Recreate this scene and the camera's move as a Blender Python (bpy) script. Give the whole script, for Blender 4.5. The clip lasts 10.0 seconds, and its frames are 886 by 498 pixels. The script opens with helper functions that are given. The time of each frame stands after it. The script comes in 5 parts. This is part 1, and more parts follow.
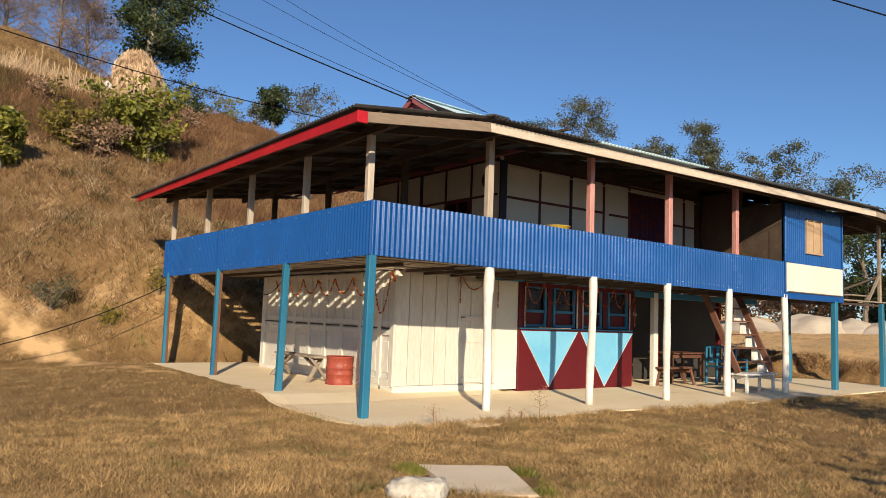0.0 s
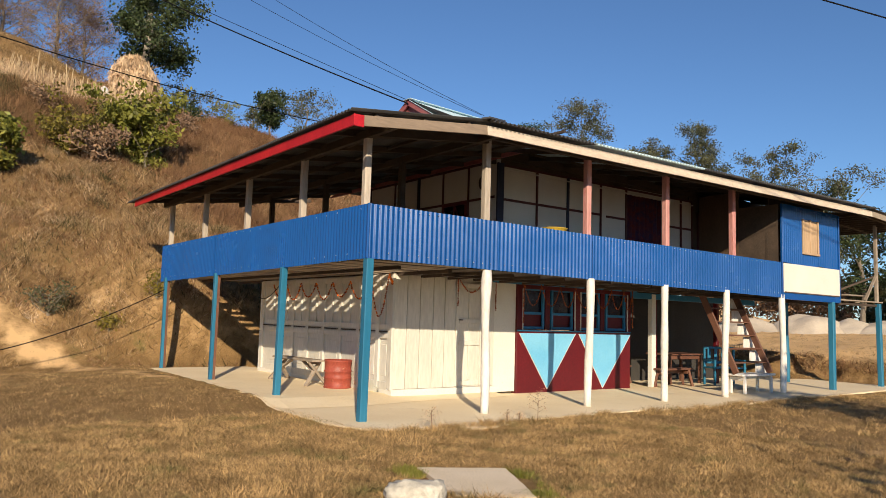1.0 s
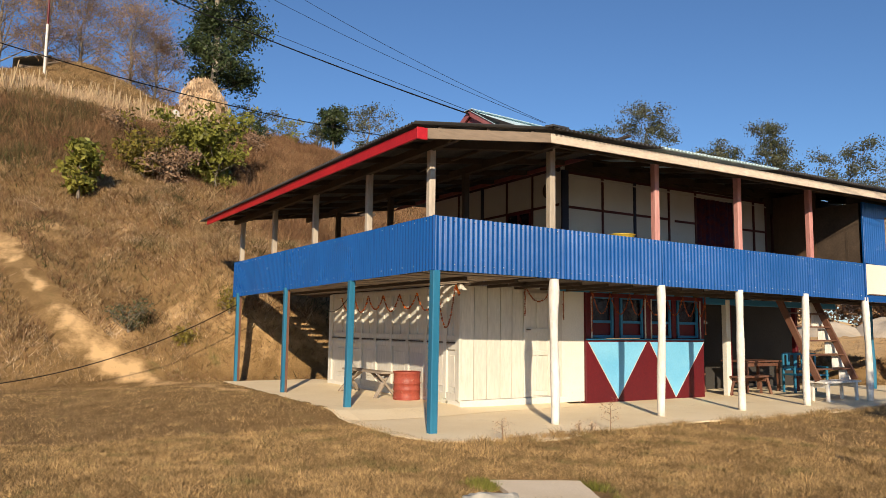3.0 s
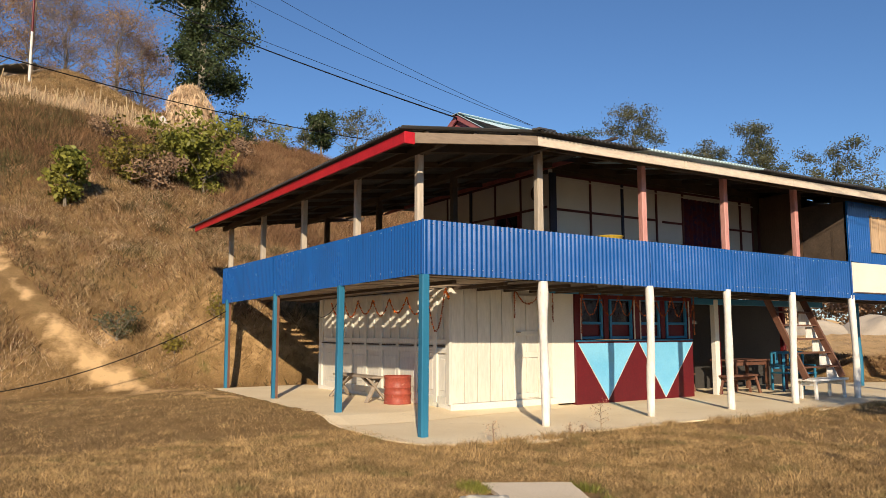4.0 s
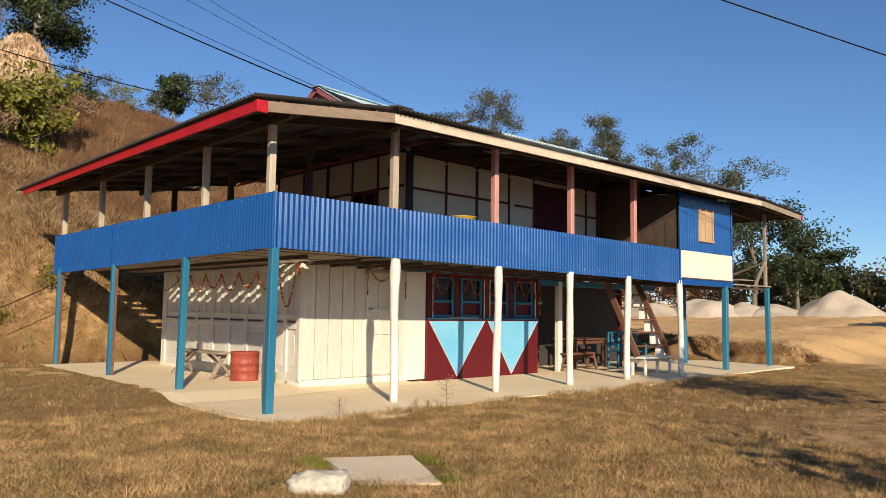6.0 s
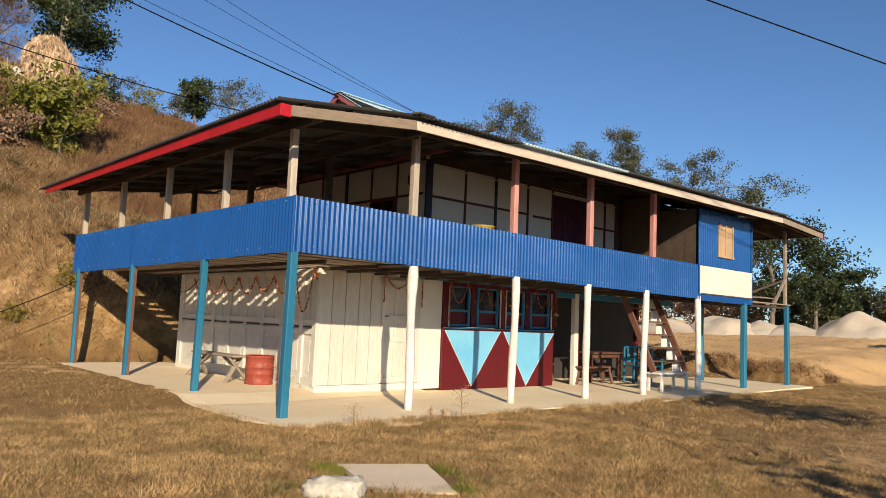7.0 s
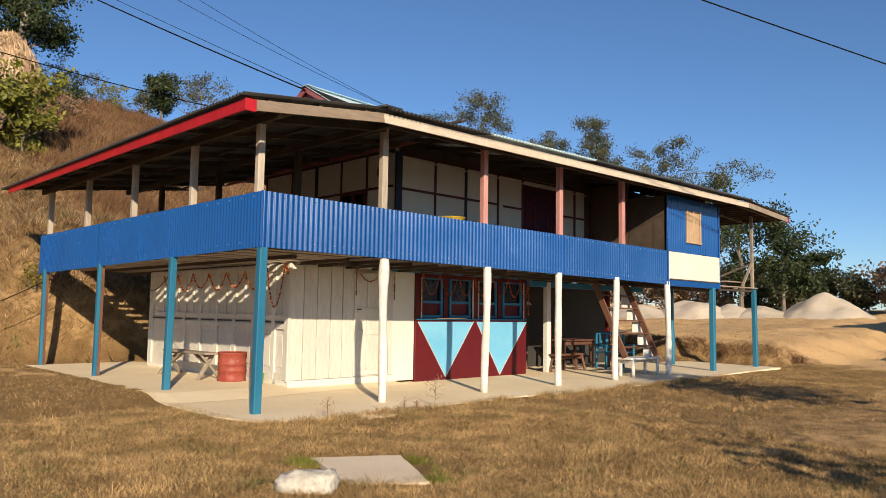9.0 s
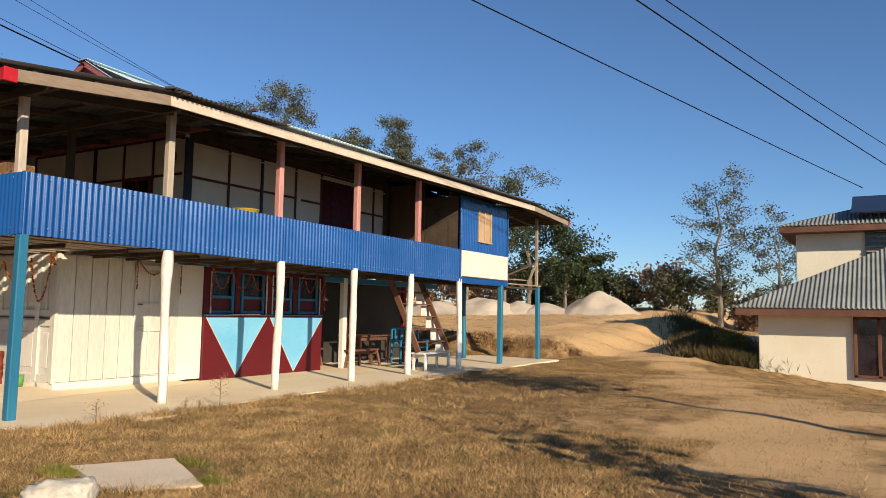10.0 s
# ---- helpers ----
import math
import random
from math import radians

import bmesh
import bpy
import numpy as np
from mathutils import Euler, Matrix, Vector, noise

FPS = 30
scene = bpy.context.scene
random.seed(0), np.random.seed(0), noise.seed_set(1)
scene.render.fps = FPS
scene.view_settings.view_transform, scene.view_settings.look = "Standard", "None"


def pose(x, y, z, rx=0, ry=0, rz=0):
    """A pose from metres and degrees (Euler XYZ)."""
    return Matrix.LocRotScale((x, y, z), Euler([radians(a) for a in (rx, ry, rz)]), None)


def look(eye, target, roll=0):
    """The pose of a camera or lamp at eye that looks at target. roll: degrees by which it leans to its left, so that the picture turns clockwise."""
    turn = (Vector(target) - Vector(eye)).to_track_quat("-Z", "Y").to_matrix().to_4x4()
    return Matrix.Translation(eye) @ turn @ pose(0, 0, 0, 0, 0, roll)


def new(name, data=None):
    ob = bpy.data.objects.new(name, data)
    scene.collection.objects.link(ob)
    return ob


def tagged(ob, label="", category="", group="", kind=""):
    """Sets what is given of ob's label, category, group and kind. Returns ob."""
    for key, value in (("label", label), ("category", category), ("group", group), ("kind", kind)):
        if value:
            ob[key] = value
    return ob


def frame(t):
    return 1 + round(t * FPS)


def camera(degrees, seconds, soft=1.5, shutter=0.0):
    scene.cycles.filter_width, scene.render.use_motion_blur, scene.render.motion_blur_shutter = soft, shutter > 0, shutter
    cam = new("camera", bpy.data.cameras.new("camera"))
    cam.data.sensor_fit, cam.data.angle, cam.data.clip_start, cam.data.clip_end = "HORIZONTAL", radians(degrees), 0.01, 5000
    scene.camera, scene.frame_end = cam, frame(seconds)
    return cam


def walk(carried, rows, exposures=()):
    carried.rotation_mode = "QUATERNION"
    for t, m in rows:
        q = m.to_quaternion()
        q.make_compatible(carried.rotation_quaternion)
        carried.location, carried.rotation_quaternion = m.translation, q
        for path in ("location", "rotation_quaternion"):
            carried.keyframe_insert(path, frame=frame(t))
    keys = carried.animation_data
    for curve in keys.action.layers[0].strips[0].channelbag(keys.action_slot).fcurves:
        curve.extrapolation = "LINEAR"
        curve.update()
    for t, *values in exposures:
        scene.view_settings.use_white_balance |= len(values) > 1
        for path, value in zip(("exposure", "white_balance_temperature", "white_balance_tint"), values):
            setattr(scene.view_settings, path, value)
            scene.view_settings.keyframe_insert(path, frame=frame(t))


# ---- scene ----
cam = camera(61.8, 10.0, soft=0.6)
PATH = [
    (0, (-5.378, -8.99, 1.442), (-4.194, -7.389, 1.623), 2.1),
    (0.5, (-5.4, -9.023, 1.447), (-4.227, -7.415, 1.637), 2.0),
    (1, (-5.377, -9.01, 1.441), (-4.189, -7.412, 1.63), 1.7),
    (1.5, (-5.381, -8.986, 1.446), (-4.2, -7.385, 1.652), 1.1),
    (2, (-5.403, -8.982, 1.453), (-4.309, -7.318, 1.642), 0.7),
    (2.5, (-5.401, -8.974, 1.455), (-4.355, -7.281, 1.661), 0.8),
    (4, (-5.4, -9.004, 1.458), (-4.332, -7.327, 1.679), -0.1),
    (4.5, (-5.366, -9.024, 1.447), (-4.247, -7.381, 1.668), -0.8),
    (5, (-5.33, -9.02, 1.438), (-4.084, -7.465, 1.617), -0.1),
    (5.5, (-5.307, -9.059, 1.434), (-3.968, -7.583, 1.599), 0.2),
    (5.7, (-5.297, -9.064, 1.436), (-3.933, -7.609, 1.593), 0.3),
    (7, (-5.311, -8.978, 1.41), (-3.975, -7.502, 1.601), 2.4),
    (7.5, (-5.319, -8.974, 1.4), (-4.018, -7.464, 1.556), 1.6),
    (8, (-5.332, -8.995, 1.406), (-4.014, -7.501, 1.577), 1.9),
    (8.5, (-5.313, -9.022, 1.412), (-3.972, -7.549, 1.586), 1.6),
    (9, (-5.295, -9.044, 1.412), (-3.906, -7.615, 1.582), 0.9),
    (9.5, (-5.294, -9.067, 1.407), (-3.863, -7.681, 1.579), 0.7),
    (9.6, (-5.282, -9.07, 1.402), (-3.834, -7.702, 1.576), 0.7),
    (9.7, (-5.261, -9.076, 1.396), (-3.77, -7.755, 1.571), 0.7),
    (9.8, (-5.234, -9.09, 1.393), (-3.671, -7.855, 1.565), 0.9),
    (9.9, (-5.205, -9.116, 1.395), (-3.571, -7.975, 1.565), 0.9),
    (10, (-5.174, -9.144, 1.401), (-3.46, -8.127, 1.57), 1.0),
]
walk(cam, [(t, look(eye, aim, lean)) for t, eye, aim, lean in PATH], exposures=[(0, 0.28), (10, 0.28)])


# ---------------------------------------------------------------- sky and sun
SUN_WAY = Vector((0.56, 1.0, -0.455))
world = bpy.data.worlds.new("sky")
scene.world = world
world.use_nodes = True
wn = world.node_tree.nodes
sky = wn.new("ShaderNodeTexSky")
sky.sky_type = "NISHITA"
sky.sun_disc = False
sky.sun_elevation = math.atan2(0.455, math.hypot(0.56, 1.0))
sky.sun_rotation = math.atan2(-0.56, -1.0)
sky.altitude = 900
sky.air_density = 1.0
sky.dust_density = 0.15
sky.ozone_density = 6.0
wn["Background"].inputs["Strength"].default_value = 0.1
world.node_tree.links.new(sky.outputs[0], wn["Background"].inputs["Color"])

sun_data = bpy.data.lights.new("sun", "SUN")
sun_data.energy = 5.0
sun_data.angle = radians(0.53)
sun_data.color = (1.0, 0.83, 0.60)
sun = new("sun", sun_data)
sun.matrix_world = look(tuple(-40 * SUN_WAY), (0, 0, 0))

# ---------------------------------------------------------------- materials


def surf(name, a, b, scale=1.5, rough=0.7, bump=0.15, fine=30.0, metal=0.0, stain=None, much=0.5, stain_scale=2.0,
         stretch=(1, 1, 1), vary=0.0, island=0.0, spec=0.4, depth=0.01, through_light=0.0, grainy=1.0):
    """Two tones in a broad noise, a fine grain, stains of a third tone, relief, and a change from piece to piece."""
    m = bpy.data.materials.new(name)
    m.use_nodes = True
    nt = m.node_tree
    n, ln = nt.nodes, nt.links
    bsdf = n["Principled BSDF"]
    tc = n.new("ShaderNodeTexCoord")
    mp = n.new("ShaderNodeMapping")
    mp.inputs["Scale"].default_value = stretch
    ln.new(tc.outputs["Object"], mp.inputs["Vector"])

    def noise_tex(sc, detail=4, rgh=0.6):
        t = n.new("ShaderNodeTexNoise")
        t.inputs["Scale"].default_value = sc
        t.inputs["Detail"].default_value = detail
        t.inputs["Roughness"].default_value = rgh
        ln.new(mp.outputs[0], t.inputs["Vector"])
        return t.outputs["Fac"]

    def mix(fac, c1, c2, kind="MIX"):
        x = n.new("ShaderNodeMix")
        x.data_type = "RGBA"
        x.blend_type = kind
        for sock, v in ((x.inputs[0], fac), (x.inputs[6], c1), (x.inputs[7], c2)):
            if isinstance(v, (int, float)):
                sock.default_value = v
            elif isinstance(v, tuple):
                sock.default_value = (*v[:3], 1)
            else:
                ln.new(v, sock)
        return x.outputs[2]

    def ramp(fac, lo, hi, out_lo=0.0, out_hi=1.0):
        r = n.new("ShaderNodeMapRange")
        r.inputs[1].default_value, r.inputs[2].default_value = lo, hi
        r.inputs[3].default_value, r.inputs[4].default_value = out_lo, out_hi
        ln.new(fac, r.inputs[0])
        return r.outputs[0]

    broad = noise_tex(scale)
    grain = noise_tex(fine, 3)
    col = mix(ramp(broad, 0.35, 0.65), a, b)
    if stain:
        s = noise_tex(stain_scale * 3.1, 6, 0.72)
        col = mix(ramp(s, 0.72 - 0.3 * much, 0.86 - 0.3 * much), col, stain)
    col = mix(1.0, col, ramp(grain, 0.25, 0.75, 1 - 0.2 * grainy, 1 + 0.16 * grainy), "MULTIPLY")
    if vary:
        oi = n.new("ShaderNodeObjectInfo")
        col = mix(1.0, col, ramp(oi.outputs["Random"], 0, 1, 1 - vary, 1 + vary), "MULTIPLY")
    if island:
        ge = n.new("ShaderNodeNewGeometry")
        col = mix(1.0, col, ramp(ge.outputs["Random Per Island"], 0, 1, 1 - island, 1 + island), "MULTIPLY")
    ln.new(col, bsdf.inputs["Base Color"])
    bsdf.inputs["Metallic"].default_value = metal
    bsdf.inputs["Specular IOR Level"].default_value = spec
    ln.new(ramp(broad, 0.3, 0.7, max(0.05, rough - 0.08), min(1, rough + 0.08)), bsdf.inputs["Roughness"])
    if bump:
        bp = n.new("ShaderNodeBump")
        bp.inputs["Strength"].default_value = bump
        bp.inputs["Distance"].default_value = depth
        ln.new(grain, bp.inputs["Height"])
        ln.new(bp.outputs[0], bsdf.inputs["Normal"])
    if through_light:
        tr = n.new("ShaderNodeBsdfTranslucent")
        ln.new(col, tr.inputs["Color"])
        ms = n.new("ShaderNodeMixShader")
        ms.inputs[0].default_value = through_light
        ln.new(bsdf.outputs[0], ms.inputs[1])
        ln.new(tr.outputs[0], ms.inputs[2])
        ln.new(ms.outputs[0], n["Material Output"].inputs["Surface"])
    return m


M = {
    "blue_sheet": surf("blue_painted_sheet", (0.002, 0.064, 0.262), (0.003, 0.076, 0.305), 0.8, 0.24, 0.02, 60, stain=(0.012, 0.09, 0.30), much=0.25, vary=0.05, spec=0.75, grainy=0.2),
    # weathered sheet, coloured dark so that the roof's underside looks shaded
    "roof_sheet": surf("weathered_shade_dark_sheet", (0.06, 0.06, 0.062), (0.095, 0.095, 0.097), 0.7, 0.5, 0.04, 40, metal=0.2, stain=(0.07, 0.05, 0.04), much=0.35, vary=0.08),
    "pale_roof": surf("pale_blue_roof_sheet", (0.42, 0.58, 0.66), (0.50, 0.64, 0.70), 0.7, 0.45, 0.04, 40, metal=0.1, vary=0.05),
    "grey_roof": surf("grey_cement_roof_sheet", (0.20, 0.21, 0.19), (0.30, 0.31, 0.28), 0.9, 0.75, 0.1, 30, stain=(0.12, 0.11, 0.10), much=0.4),
    "white_wood": surf("white_painted_timber", (0.66, 0.63, 0.56), (0.58, 0.55, 0.48), 1.2, 0.62, 0.2, 26, stretch=(1, 1, 0.18), stain=(0.42, 0.37, 0.30), much=0.22, vary=0.05, grainy=0.6),
    "white_post": surf("white_limewashed_post", (0.78, 0.75, 0.70), (0.64, 0.60, 0.54), 2.2, 0.7, 0.3, 22, stretch=(1, 1, 0.3), stain=(0.30, 0.25, 0.20), much=0.28),
    "white_plaster": surf("white_plaster", (0.72, 0.70, 0.63), (0.66, 0.64, 0.56), 1.0, 0.8, 0.15, 35, stain=(0.55, 0.50, 0.36), much=0.2, grainy=0.5),
    "white_panel": surf("white_painted_board", (0.60, 0.595, 0.57), (0.54, 0.53, 0.51), 0.9, 0.6, 0.08, 40, stain=(0.44, 0.40, 0.34), much=0.15, vary=0.03, grainy=0.2),
    "maroon": surf("maroon_paint", (0.115, 0.006, 0.010), (0.095, 0.005, 0.009), 1.1, 0.5, 0.1, 30, stain=(0.22, 0.06, 0.05), much=0.12),
    "sky_paint": surf("light_blue_wall_paint", (0.14, 0.44, 0.68), (0.19, 0.50, 0.72), 1.6, 0.6, 0.1, 28, stain=(0.10, 0.36, 0.52), much=0.25, grainy=0.4),
    "post_blue": surf("turquoise_blue_post_paint", (0.016, 0.135, 0.24), (0.026, 0.175, 0.29), 1.4, 0.5, 0.2, 26, stretch=(1, 1, 0.2), stain=(0.16, 0.15, 0.15), much=0.2, grainy=0.5),
    "frame_blue": surf("blue_window_paint", (0.02, 0.16, 0.32), (0.03, 0.19, 0.36), 1.6, 0.5, 0.1, 28, stain=(0.04, 0.10, 0.16), much=0.25),
    "navy": surf("navy_blue_paint", (0.010, 0.014, 0.04), (0.014, 0.018, 0.05), 1.5, 0.5, 0.08, 30),
    "red": surf("bright_red_fascia_paint", (0.50, 0.012, 0.02), (0.42, 0.010, 0.018), 1.2, 0.45, 0.08, 30, stain=(0.28, 0.02, 0.02), much=0.15),
    "pink": surf("faded_pink_paint", (0.58, 0.30, 0.27), (0.50, 0.22, 0.20), 2.0, 0.6, 0.2, 24, stretch=(1, 1, 0.25), stain=(0.36, 0.08, 0.08), much=0.35),
    "red_wood": surf("faded_red_gable_boards", (0.30, 0.08, 0.09), (0.38, 0.14, 0.14), 1.5, 0.6, 0.15, 24),
    "batten": surf("dark_maroon_battens", (0.085, 0.018, 0.02), (0.06, 0.014, 0.016), 2.0, 0.55, 0.1, 30),
    "cream": surf("cream_fascia_paint", (0.66, 0.56, 0.45), (0.58, 0.48, 0.38), 0.8, 0.6, 0.15, 26, stretch=(0.3, 1, 1), stain=(0.36, 0.29, 0.23), much=0.22),
    "raw_wood": surf("weathered_raw_timber", (0.25, 0.20, 0.15), (0.34, 0.28, 0.22), 1.8, 0.8, 0.35, 24, stretch=(0.35, 0.35, 0.35), stain=(0.12, 0.09, 0.07), much=0.35, vary=0.12),
    "grey_fascia": surf("weathered_brown_fascia", (0.19, 0.14, 0.10), (0.27, 0.205, 0.15), 1.2, 0.8, 0.3, 24, stretch=(0.2, 1, 1), stain=(0.10, 0.075, 0.055), much=0.4),
    # old dark timber, its colour lowered further for the shade under the roof
    "dark_wood": surf("shade_darkened_old_timber", (0.052, 0.036, 0.026), (0.085, 0.06, 0.043), 1.8, 0.8, 0.3, 22, stain=(0.05, 0.035, 0.025), much=0.3, vary=0.15),
    "brown_wood": surf("brown_stained_timber", (0.13, 0.055, 0.035), (0.17, 0.08, 0.05), 2.0, 0.6, 0.2, 24, vary=0.08),
    "shutter_wood": surf("varnished_yellow_shutter", (0.52, 0.36, 0.22), (0.42, 0.28, 0.16), 2.0, 0.55, 0.2, 26, stretch=(1, 1, 0.2)),
    "ply": surf("bare_brown_plywood", (0.125, 0.072, 0.042), (0.09, 0.054, 0.032), 1.2, 0.65, 0.1, 26, stretch=(1, 1, 0.3)),
    "post_wood": surf("pale_bare_post_timber", (0.52, 0.45, 0.37), (0.40, 0.33, 0.26), 1.8, 0.75, 0.3, 24, stretch=(1, 1, 0.2), stain=(0.20, 0.15, 0.11), much=0.3, vary=0.1),
    "concrete": surf("dusty_cement_floor", (0.80, 0.645, 0.42), (0.87, 0.725, 0.50), 0.7, 0.85, 0.15, 30, stain=(0.60, 0.48, 0.32), much=0.4, stain_scale=0.5, grainy=0.35),
    "slab": surf("rough_concrete_slab", (0.74, 0.60, 0.42), (0.82, 0.68, 0.50), 1.5, 0.9, 0.08, 60, stain=(0.42, 0.36, 0.27), much=0.3),
    "rock": surf("pale_quartz_rock", (0.42, 0.385, 0.32), (0.58, 0.535, 0.45), 4.0, 0.85, 0.8, 16, stain=(0.30, 0.28, 0.24), much=0.4, depth=0.02),
    "drum": surf("rusty_red_drum_paint", (0.27, 0.05, 0.032), (0.36, 0.08, 0.05), 3.0, 0.55, 0.2, 22, stain=(0.48, 0.24, 0.17), much=0.4, stain_scale=3.0),
    "yellow": surf("yellow_plastic", (0.62, 0.42, 0.05), (0.66, 0.46, 0.07), 2.0, 0.4, 0.02, 30),
    "green_plastic": surf("green_plastic", (0.10, 0.28, 0.06), (0.13, 0.32, 0.08), 2.0, 0.4, 0.02, 30),
    "marigold": surf("faded_marigold_petals", (0.34, 0.085, 0.02), (0.22, 0.05, 0.02), 9.0, 0.9, 0.4, 60, island=0.35),
    "marigold_fresh": surf("bright_orange_marigold_petals", (0.80, 0.22, 0.02), (0.72, 0.15, 0.02), 9.0, 0.9, 0.4, 60, island=0.3),
    "curtain": surf("dark_red_patterned_cloth", (0.10, 0.012, 0.014), (0.035, 0.02, 0.06), 5.0, 0.9, 0.2, 30, stain=(0.20, 0.03, 0.02), much=0.5, stain_scale=3.0),
    "glass": surf("dusty_dark_pane", (0.014, 0.012, 0.016), (0.03, 0.02, 0.024), 3.0, 0.14, 0.0, 20, spec=0.6),
    "metal": surf("zinc_screw_head", (0.65, 0.66, 0.68), (0.75, 0.76, 0.78), 3.0, 0.3, 0.0, 20, metal=0.8),
    "wire": surf("black_cable_sheath", (0.008, 0.008, 0.009), (0.012, 0.012, 0.013), 3.0, 0.9, 0.0, 20, spec=0.05),
    "panel": surf("dark_solar_glass", (0.012, 0.014, 0.022), (0.02, 0.022, 0.03), 2.0, 0.15, 0.0, 20, spec=0.6),
    "cream_wall": surf("peeling_cream_limewash", (0.82, 0.77, 0.62), (0.76, 0.70, 0.55), 0.6, 0.85, 0.2, 25, stain=(0.42, 0.39, 0.33), much=0.2, stain_scale=0.9, grainy=0.4),
    "sand": surf("pale_sand_and_gravel", (0.50, 0.42, 0.32), (0.60, 0.515, 0.41), 0.8, 0.95, 0.25, 20, stain=(0.34, 0.29, 0.23), much=0.4, depth=0.05),
    "blades": surf("dry_lawn_blades", (0.48, 0.315, 0.145), (0.245, 0.16, 0.072), 1.7, 0.85, 0.0, 3, island=0.8, stain=(0.15, 0.135, 0.05), much=0.62, stain_scale=0.5, spec=0.2),
    "tall_grass": surf("dry_hillside_grass", (0.215, 0.138, 0.068), (0.42, 0.295, 0.16), 1.1, 0.9, 0.0, 2, island=0.6, stain=(0.20, 0.18, 0.07), much=0.5, stain_scale=0.3, spec=0.2),
    "cement": surf("bare_grey_cement_plaster", (0.19, 0.18, 0.165), (0.24, 0.23, 0.21), 1.0, 0.9, 0.2, 30, stain=(0.13, 0.12, 0.11), much=0.3),
    # near-black tone holds the deep shade of the open bay
    "dark_cement": surf("shade_dark_cement_render", (0.034, 0.031, 0.029), (0.052, 0.048, 0.044), 0.8, 0.9, 0.25, 20, stain=(0.035, 0.03, 0.028), much=0.35),
    "scrub": surf("olive_hill_scrub", (0.085, 0.085, 0.032), (0.13, 0.085, 0.04), 0.5, 0.9, 0.0, 2, island=0.5, spec=0.2),
    "brush": surf("dry_red_brown_brush", (0.175, 0.092, 0.048), (0.28, 0.162, 0.086), 0.6, 0.9, 0.0, 2, island=0.5, stain=(0.09, 0.06, 0.03), much=0.35, stain_scale=0.15, spec=0.2),
    "straw": surf("stacked_dry_straw", (0.62, 0.46, 0.30), (0.50, 0.35, 0.22), 1.0, 0.9, 0.0, 3, island=0.4, spec=0.2),
    "leaf_dark": surf("dark_tree_leaves", (0.032, 0.052, 0.016), (0.058, 0.078, 0.026), 0.8, 0.55, 0.0, 3, island=0.45, through_light=0.2),
    "leaf_mid": surf("dusty_green_leaves", (0.075, 0.085, 0.038), (0.12, 0.12, 0.062), 0.6, 0.6, 0.0, 3, island=0.45, through_light=0.25),
    "leaf_bright": surf("fresh_green_leaves", (0.19, 0.20, 0.034), (0.28, 0.26, 0.05), 0.7, 0.55, 0.0, 3, island=0.4, through_light=0.3),
    "leaf_yellow": surf("yellowing_leaves", (0.26, 0.20, 0.03), (0.17, 0.15, 0.03), 0.7, 0.6, 0.0, 3, island=0.4, through_light=0.3),
    "leaf_dry": surf("withered_brown_leaves", (0.35, 0.225, 0.13), (0.25, 0.16, 0.105), 0.7, 0.85, 0.0, 3, island=0.4, through_light=0.2),
    "bark": surf("grey_brown_bark", (0.17, 0.14, 0.11), (0.26, 0.22, 0.17), 3.0, 0.9, 0.5, 14, depth=0.03),
    "bark_pale": surf("pale_bark", (0.36, 0.32, 0.26), (0.28, 0.24, 0.19), 3.0, 0.9, 0.4, 14, depth=0.03),
    "bamboo": surf("dry_bamboo_stakes", (0.50, 0.38, 0.22), (0.36, 0.26, 0.15), 2.0, 0.8, 0.1, 12, island=0.3),
}


def earth():
    """Dry turf, with bare trodden soil where the soil attribute says so, and clay on steep ground."""
    m = surf("dry_turf_and_soil", (0.20, 0.122, 0.052), (0.31, 0.195, 0.088), 1.6, 0.95, 0.9, 42, stain=(0.15, 0.125, 0.045), much=0.35, stain_scale=0.3, spec=0.1, depth=0.03, grainy=2.0)
    nt = m.node_tree
    n, ln = nt.nodes, nt.links
    bsdf = n["Principled BSDF"]
    turf = bsdf.inputs["Base Color"].links[0].from_socket
    at = n.new("ShaderNodeAttribute")
    at.attribute_name = "soil"
    tc = n.new("ShaderNodeTexCoord")
    tx = n.new("ShaderNodeTexNoise")
    tx.inputs["Scale"].default_value = 2.2
    tx.inputs["Detail"].default_value = 8
    tx.inputs["Roughness"].default_value = 0.7
    ln.new(tc.outputs["Object"], tx.inputs["Vector"])
    ad = n.new("ShaderNodeMath")
    ad.operation = "MULTIPLY_ADD"
    ln.new(tx.outputs["Fac"], ad.inputs[0])
    ad.inputs[1].default_value = 1.6
    ln.new(at.outputs["Fac"], ad.inputs[2])
    mr = n.new("ShaderNodeMapRange")
    mr.inputs[1].default_value, mr.inputs[2].default_value = 1.1, 1.6
    ln.new(ad.outputs[0], mr.inputs[0])
    so = n.new("ShaderNodeMix")
    so.data_type = "RGBA"
    so.inputs[6].default_value = (0.74, 0.50, 0.26, 1)
    so.inputs[7].default_value = (0.60, 0.38, 0.18, 1)
    ln.new(tx.outputs["Fac"], so.inputs[0])
    mx = n.new("ShaderNodeMix")
    mx.data_type = "RGBA"
    ln.new(mr.outputs[0], mx.inputs[0])
    ln.new(turf, mx.inputs[6])
    ln.new(so.outputs[2], mx.inputs[7])
    ln.new(mx.outputs[2], bsdf.inputs["Base Color"])
    return m


M["earth"] = earth()

# ---------------------------------------------------------------- lie of the land
def step(v, a, b):
    t = np.clip((v - a) / (b - a), 0, 1)
    return t * t * (3 - 2 * t)


